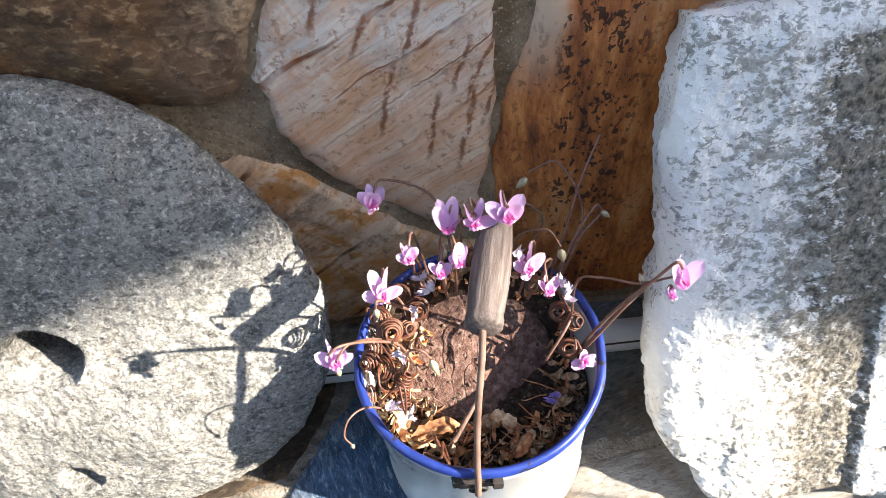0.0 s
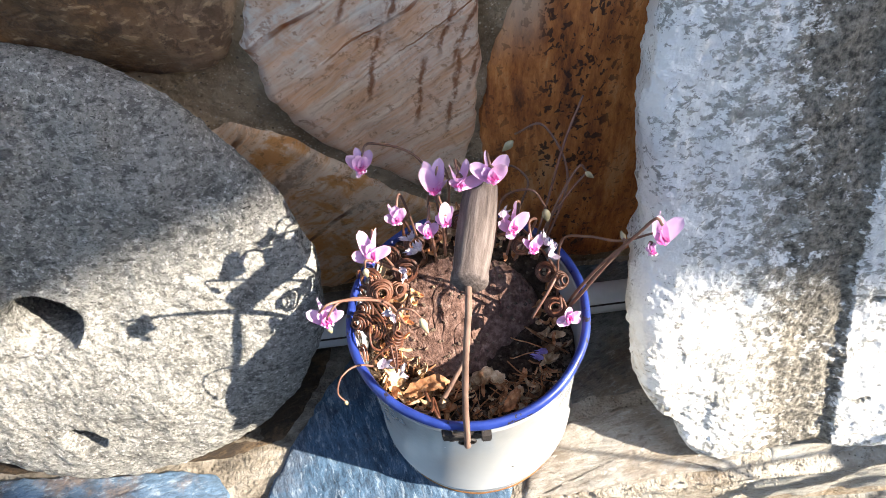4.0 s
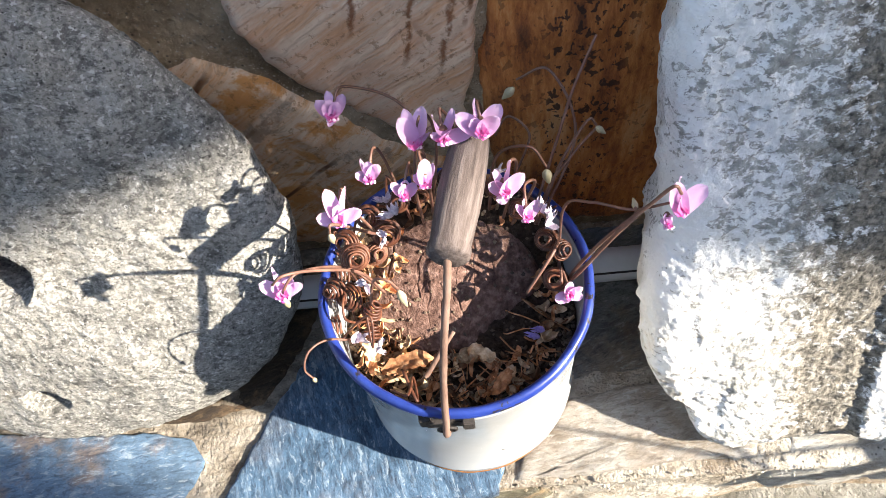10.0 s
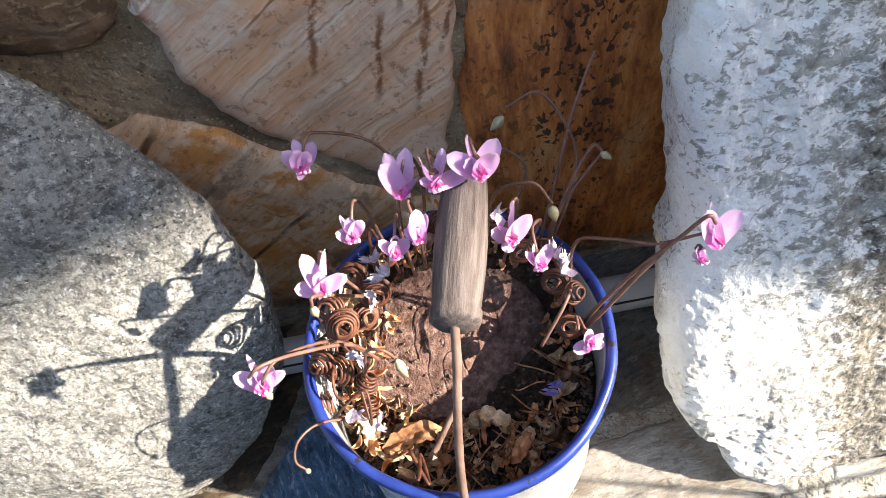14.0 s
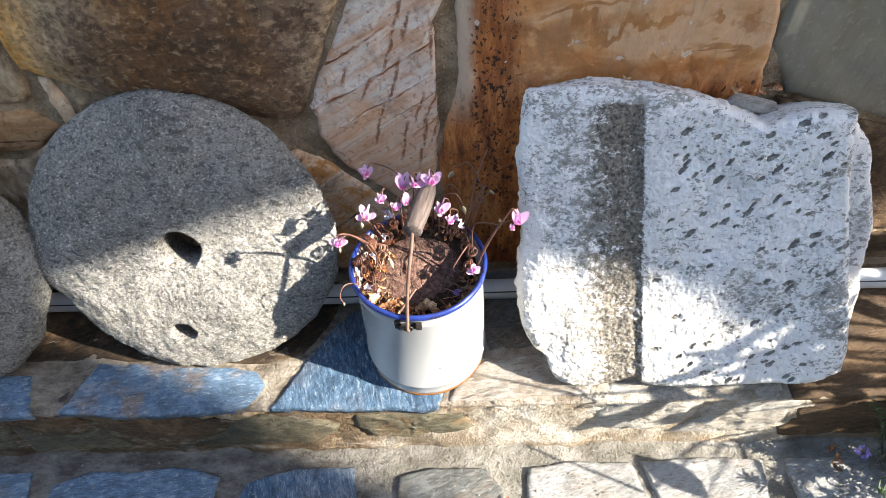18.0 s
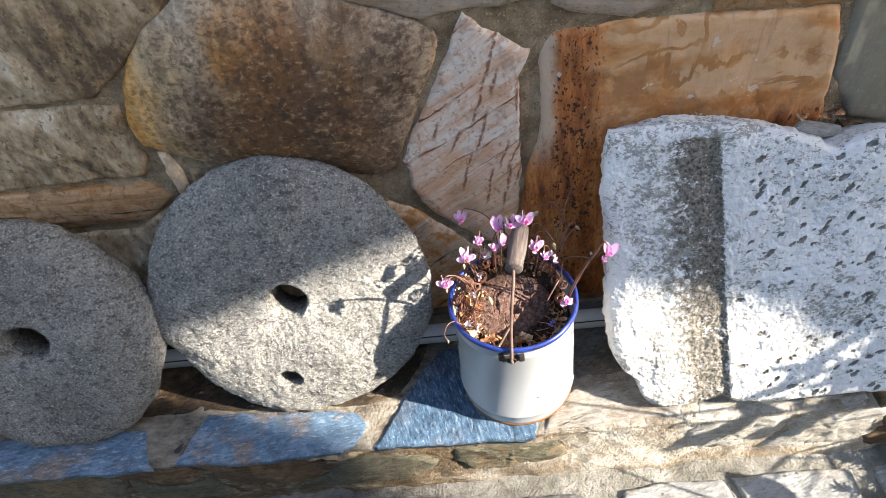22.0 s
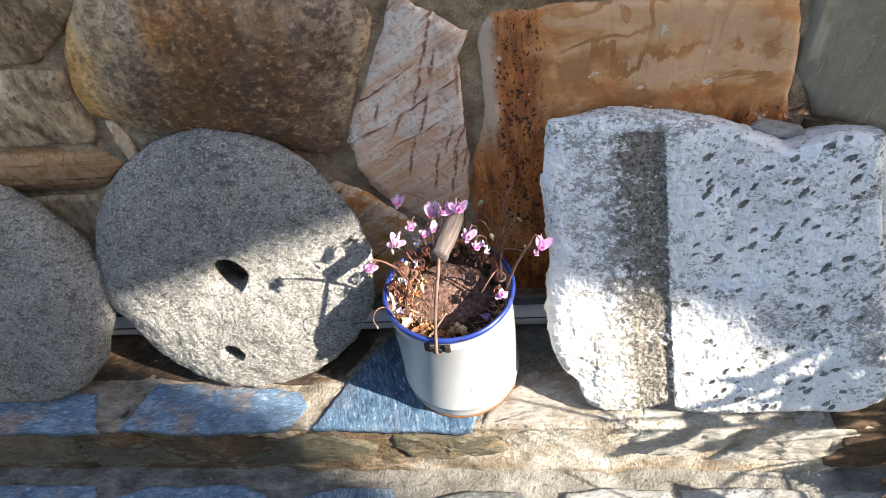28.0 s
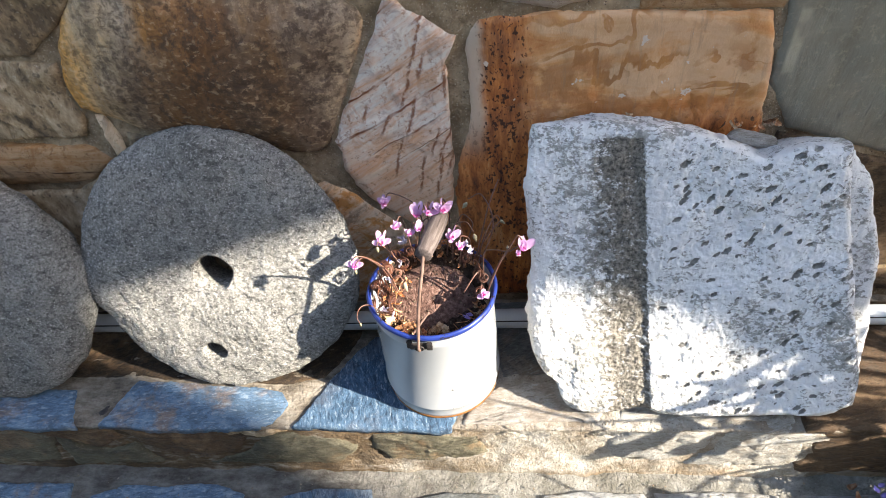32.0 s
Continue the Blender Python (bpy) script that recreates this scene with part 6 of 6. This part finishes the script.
def on_lip(rnd):
    """Along the worn front edge of the ledge, where the mortar crumbles."""
    x = rnd.gauss(0.14, 0.13) if rnd.random() < 0.7 else rnd.uniform(-0.65, 0.6)
    if rnd.random() < 0.55:
        return x, LIP_Y + 0.004 + rnd.uniform(-0.006, 0.012), LEDGE_Z - 0.004 + rnd.uniform(-0.014, 0.002)
    return x, RISER_Y - 0.003 + rnd.uniform(-0.003, 0.003), rnd.uniform(-0.075, -0.02)


me = crumbs(520, 6, on_lip, 0.0006, 0.0026)
me.materials.append(STAINED)
tagged(new("mortar_crumbs", me), "crumbling sandy mortar along the edge of the ledge", "mortar", kind="stuff")
me = crumbs(260, 9, lambda rnd: (rnd.uniform(-0.7, 0.6), rnd.uniform(-0.30, -0.12), STEP_Z + 0.001), 0.0006, 0.0028)
me.materials.append(SAND)
tagged(new("grit", me), "small grit lying on the paved step", "grit", kind="stuff")

# ---- small plant at the foot of the step, bits on the stones ----
rnd = random.Random(8)
rosemary = thing("rosemary", "dark green rosemary sprigs with one violet flower beside the step", "plant")
needles = bmesh.new()
for n in range(56):
    foot = Vector((0.80 + rnd.uniform(-0.085, 0.22), -0.20 + rnd.uniform(-0.10, 0.055), STEP_Z))
    tip = foot + Vector((rnd.uniform(-0.07, 0.05), rnd.uniform(-0.05, 0.05), rnd.uniform(0.05, 0.13)))
    line = curve_points([foot, foot.lerp(tip, 0.5) + Vector((0, 0, 0.02)), tip], 10)
    part("sprig", tube(line, (0.0016, 0.0008), 5), BARK, rosemary)
    for p in line[4:]:
        for k in range(5):
            way = Vector((rnd.uniform(-1, 1), rnd.uniform(-1, 1), rnd.uniform(-0.1, 0.9))).normalized()
            leaf_blade(needles, p, way, way.orthogonal().normalized(), rnd.uniform(0.010, 0.020), 0.0028)
tagged(part("needles", needles, GREEN, rosemary), kind="stuff")
for n in range(4):
    a = part("petal", scrap_mesh(300 + n, 0.013, 0.007, 1.2), VIOLET, rosemary, "violet petal")
    a.matrix_local = pose(0.694 + 0.007 * math.cos(n * 1.6), -0.155 + 0.007 * math.sin(n * 1.6), STEP_Z + 0.046, 20, 10, 90 * n + 20)
for at, turn in (((0.664, -0.162, STEP_Z + 0.006), 40), ((0.668, -0.132, STEP_Z + 0.006), 110), ((0.673, -0.147, STEP_Z + 0.005), 10), ((0.105, -0.215, STEP_Z + 0.005), 70), ((0.120, -0.212, STEP_Z + 0.005), 150)):
    ob = new("dry_leaf", LEAF_MESH[int(turn) % 9])
    ob.matrix_world = pose(*at, 10, 15, turn)
    tagged(ob, "fallen brown leaf on the paved step", "dry leaf", "fallen leaves on the step")
for n in range(16):  # bits caught behind the block's top edge
    x = rnd.uniform(0.26, 0.50)
    ob = new("dry_leaf", LEAF_MESH[n % 15])
    ob.matrix_world = pose(x, rnd.uniform(0.128, 0.146), 0.398 - 0.10 * max(0, x - 0.24) + rnd.uniform(-0.004, 0.004), rnd.uniform(-60, 60), rnd.uniform(-60, 60), rnd.uniform(0, 360)) @ Matrix.Scale(rnd.uniform(0.4, 0.8), 4)
    tagged(ob, "dry leaf scrap caught on top of the marble block", "dry leaf", "dry leaves on the block")

# ---- shade casters added between the sun and the wall, out of view ----
SIDE = Vector((0.356, 0.934, 0.0)).normalized()
RISE = SIDE.cross(SUN_DIR).normalized()
if RISE.z < 0:
    RISE = -RISE


AWAY = Vector((SUN_DIR.x, SUN_DIR.y, 0)).normalized()


def upright(outline, far, thick):
    """A vertical slab across the sun's way: its outline in sun-plane units, set upright at the given distance."""
    bm = bmesh.new()
    rings = []
    for back_by in (0.0, thick):
        ring = []
        for u, v in outline:
            s = (far + back_by - v * RISE.dot(AWAY)) / SUN_DIR.dot(AWAY)
            p = SUN_DIR * s + SIDE * u + RISE * v
            ring.append(bm.verts.new((p.x, p.y, max(p.z, STEP_Z - 0.05))))
        rings.append(ring)
    a, b = rings
    n = len(a)
    bm.faces.new(a)
    bm.faces.new(list(reversed(b)))
    for i in range(n):
        bm.faces.new((a[i], b[i], b[(i + 1) % n], a[(i + 1) % n]))
    bmesh.ops.recalc_face_normals(bm, faces=bm.faces)
    return bm


# unseen slabs, outlined to shape the shade edges; no such house is known
house = thing("house", "unseen upright slabs added to block the sun", "house")
part("wall", upright([(-0.185, -4.0), (-0.185, -0.15), (-0.19, 0.20), (-0.20, 0.6), (-3.5, 0.6), (-3.5, -4.0)], 5.2, 0.35), PLASTER, house, smooth=False)
part("roof", upright([(-3.6, 0.60), (-0.27, 0.425), (-0.06, 0.345), (0.036, 0.300), (0.050, 0.10), (0.072, 0.05), (0.088, 0.01), (0.100, -0.05), (0.095, -0.13), (0.12, -0.17), (0.30, -0.19), (2.5, -0.22), (2.5, 0.9), (-3.6, 1.0)], 5.2, 0.35), TAN, house, smooth=False)
part("post", upright([(2.35, -4.0), (2.35, -0.1), (2.5, -0.1), (2.5, -4.0)], 5.25, 0.2), PLASTER, house, smooth=False)


def shrub():
    """A long-leaved shrub at the end of the ledge, whose blades dapple the light; it stands out of view."""
    rnd = random.Random(21)
    s = thing("shrub", "leafy garden shrub growing beside the step, casting dappled shade", "shrub")
    foot = Vector((1.52, -0.22, STEP_Z))
    fork = foot + Vector((-0.05, 0.02, 0.30))
    part("trunk", tube(curve_points([foot, foot + Vector((0.02, 0, 0.12)), fork], 6), (0.035, 0.026), 12, uneven=0.15), BARK, s)
    leaves = bmesh.new()

    def twig(tip, thin=0.0012):
        mid = fork.lerp(tip, 0.55) + Vector((rnd.uniform(0.0, 0.06), rnd.uniform(-0.05, 0.05), 0.05))
        line = curve_points([fork, mid, tip], 10)
        part("branch", tube(line, (0.005, thin), 6), BARK, s)
        return line

    def blade(base, tip, width, far):
        """A long leaf whose shade falls from base to tip."""
        a, b = base + SUN_DIR * far, base.lerp(tip, 1.14) + SUN_DIR * (far + rnd.uniform(-0.04, 0.04))
        way = (b - a).normalized()
        normal = (SUN_DIR - way * SUN_DIR.dot(way)).normalized()
        leaf_blade(leaves, a, way, normal, (b - a).length, width)
        return a

    # the low spray of long blades beside the block
    y = RISER_Y - 0.008
    spray = [
        ((0.400, y, 0.010), (0.205, y, -0.184), 0.036), ((0.535, y, 0.010), (0.290, y, -0.178), 0.054), ((0.475, y, -0.070), (0.415, y, -0.125), 0.013),
        ((0.720, y, -0.030), (0.540, y, -0.178), 0.075), ((0.700, y, 0.006), (0.560, y, -0.070), 0.060), ((0.640, y, 0.006), (0.510, y, -0.012), 0.030),
        ((0.430, -0.108, -0.018), (0.310, -0.082, -0.018), 0.030), ((0.445, -0.205, STEP_Z), (0.348, -0.122, STEP_Z), 0.044), ((0.780, y, -0.060), (0.600, y, -0.178), 0.060),
        ((0.800, y, -0.010), (0.640, y, -0.090), 0.060), ((0.740, -0.165, STEP_Z), (0.655, -0.130, STEP_Z), 0.035),
    ]
    for base, tip, width in spray:
        twig(blade(Vector(base), Vector(tip), width, rnd.uniform(0.60, 0.68)))
    stems = [((0.352, -0.196, STEP_Z), (0.175, -0.112, STEP_Z)), ((0.625, -0.134, STEP_Z), (0.455, -0.114, STEP_Z)), ((0.556, -0.215, STEP_Z), (0.541, -0.109, STEP_Z)), ((0.566, -0.215, STEP_Z), (0.546, -0.120, STEP_Z)), ((0.660, -0.150, STEP_Z), (0.560, -0.172, STEP_Z)), ((0.240, -0.100, -0.018), (0.075, -0.056, -0.018)), ((0.290, -0.124, -0.018), (0.215, -0.070, -0.018))]
    for base, tip in stems:
        a, b = Vector(base) + SUN_DIR * 0.64, Vector(tip) + SUN_DIR * 0.62
        twig(a, 0.002)
        part("branch", tube([a, a.lerp(b, 0.5) + RISE * 0.004, b], (0.0026, 0.0016), 6), BARK, s)
    # looser growth further along
    for n in range(65):
        if n < 24:  # over the end of the ledge
            at = Vector((rnd.uniform(0.60, 0.95), y, rnd.uniform(-0.17, 0.0)))
        elif n < 40:  # over the step
            at = Vector((rnd.uniform(0.72, 1.15), rnd.uniform(-0.42, -0.15), STEP_Z))
        elif n < 54:  # over the wall's foot beyond the block
            at = Vector((rnd.uniform(0.74, 1.05), rnd.uniform(0.02, WALL_Y), rnd.uniform(0.0, 0.16)))
        else:  # over the foot of the block
            at = on_face(rnd.uniform(0.45, 0.64), rnd.uniform(0.05, 0.15)) + SUN_DIR * 0.25
        line = twig(at + SUN_DIR * rnd.uniform(0.66, 0.80))
        for k in range(4 if n < 54 else 3):
            p = line[int(len(line) * rnd.uniform(0.86, 1)) - 1]
            way = (-SIDE * rnd.uniform(-0.4, 0.6) - RISE * rnd.uniform(-0.2, 1.0) + SUN_DIR * rnd.uniform(-0.4, 0.4)).normalized()
            normal = (SUN_DIR + Vector((rnd.uniform(-0.6, 0.6), rnd.uniform(-0.6, 0.6), rnd.uniform(-0.6, 0.6)))).normalized()
            normal = (normal - way * normal.dot(way)).normalized()
            leaf_blade(leaves, p, way, normal, rnd.uniform(0.06, 0.12), rnd.uniform(0.016, 0.028))
    leaves = part("leaves", leaves, GREEN, s)
    tagged(leaves, kind="stuff")
    return s


shrub()
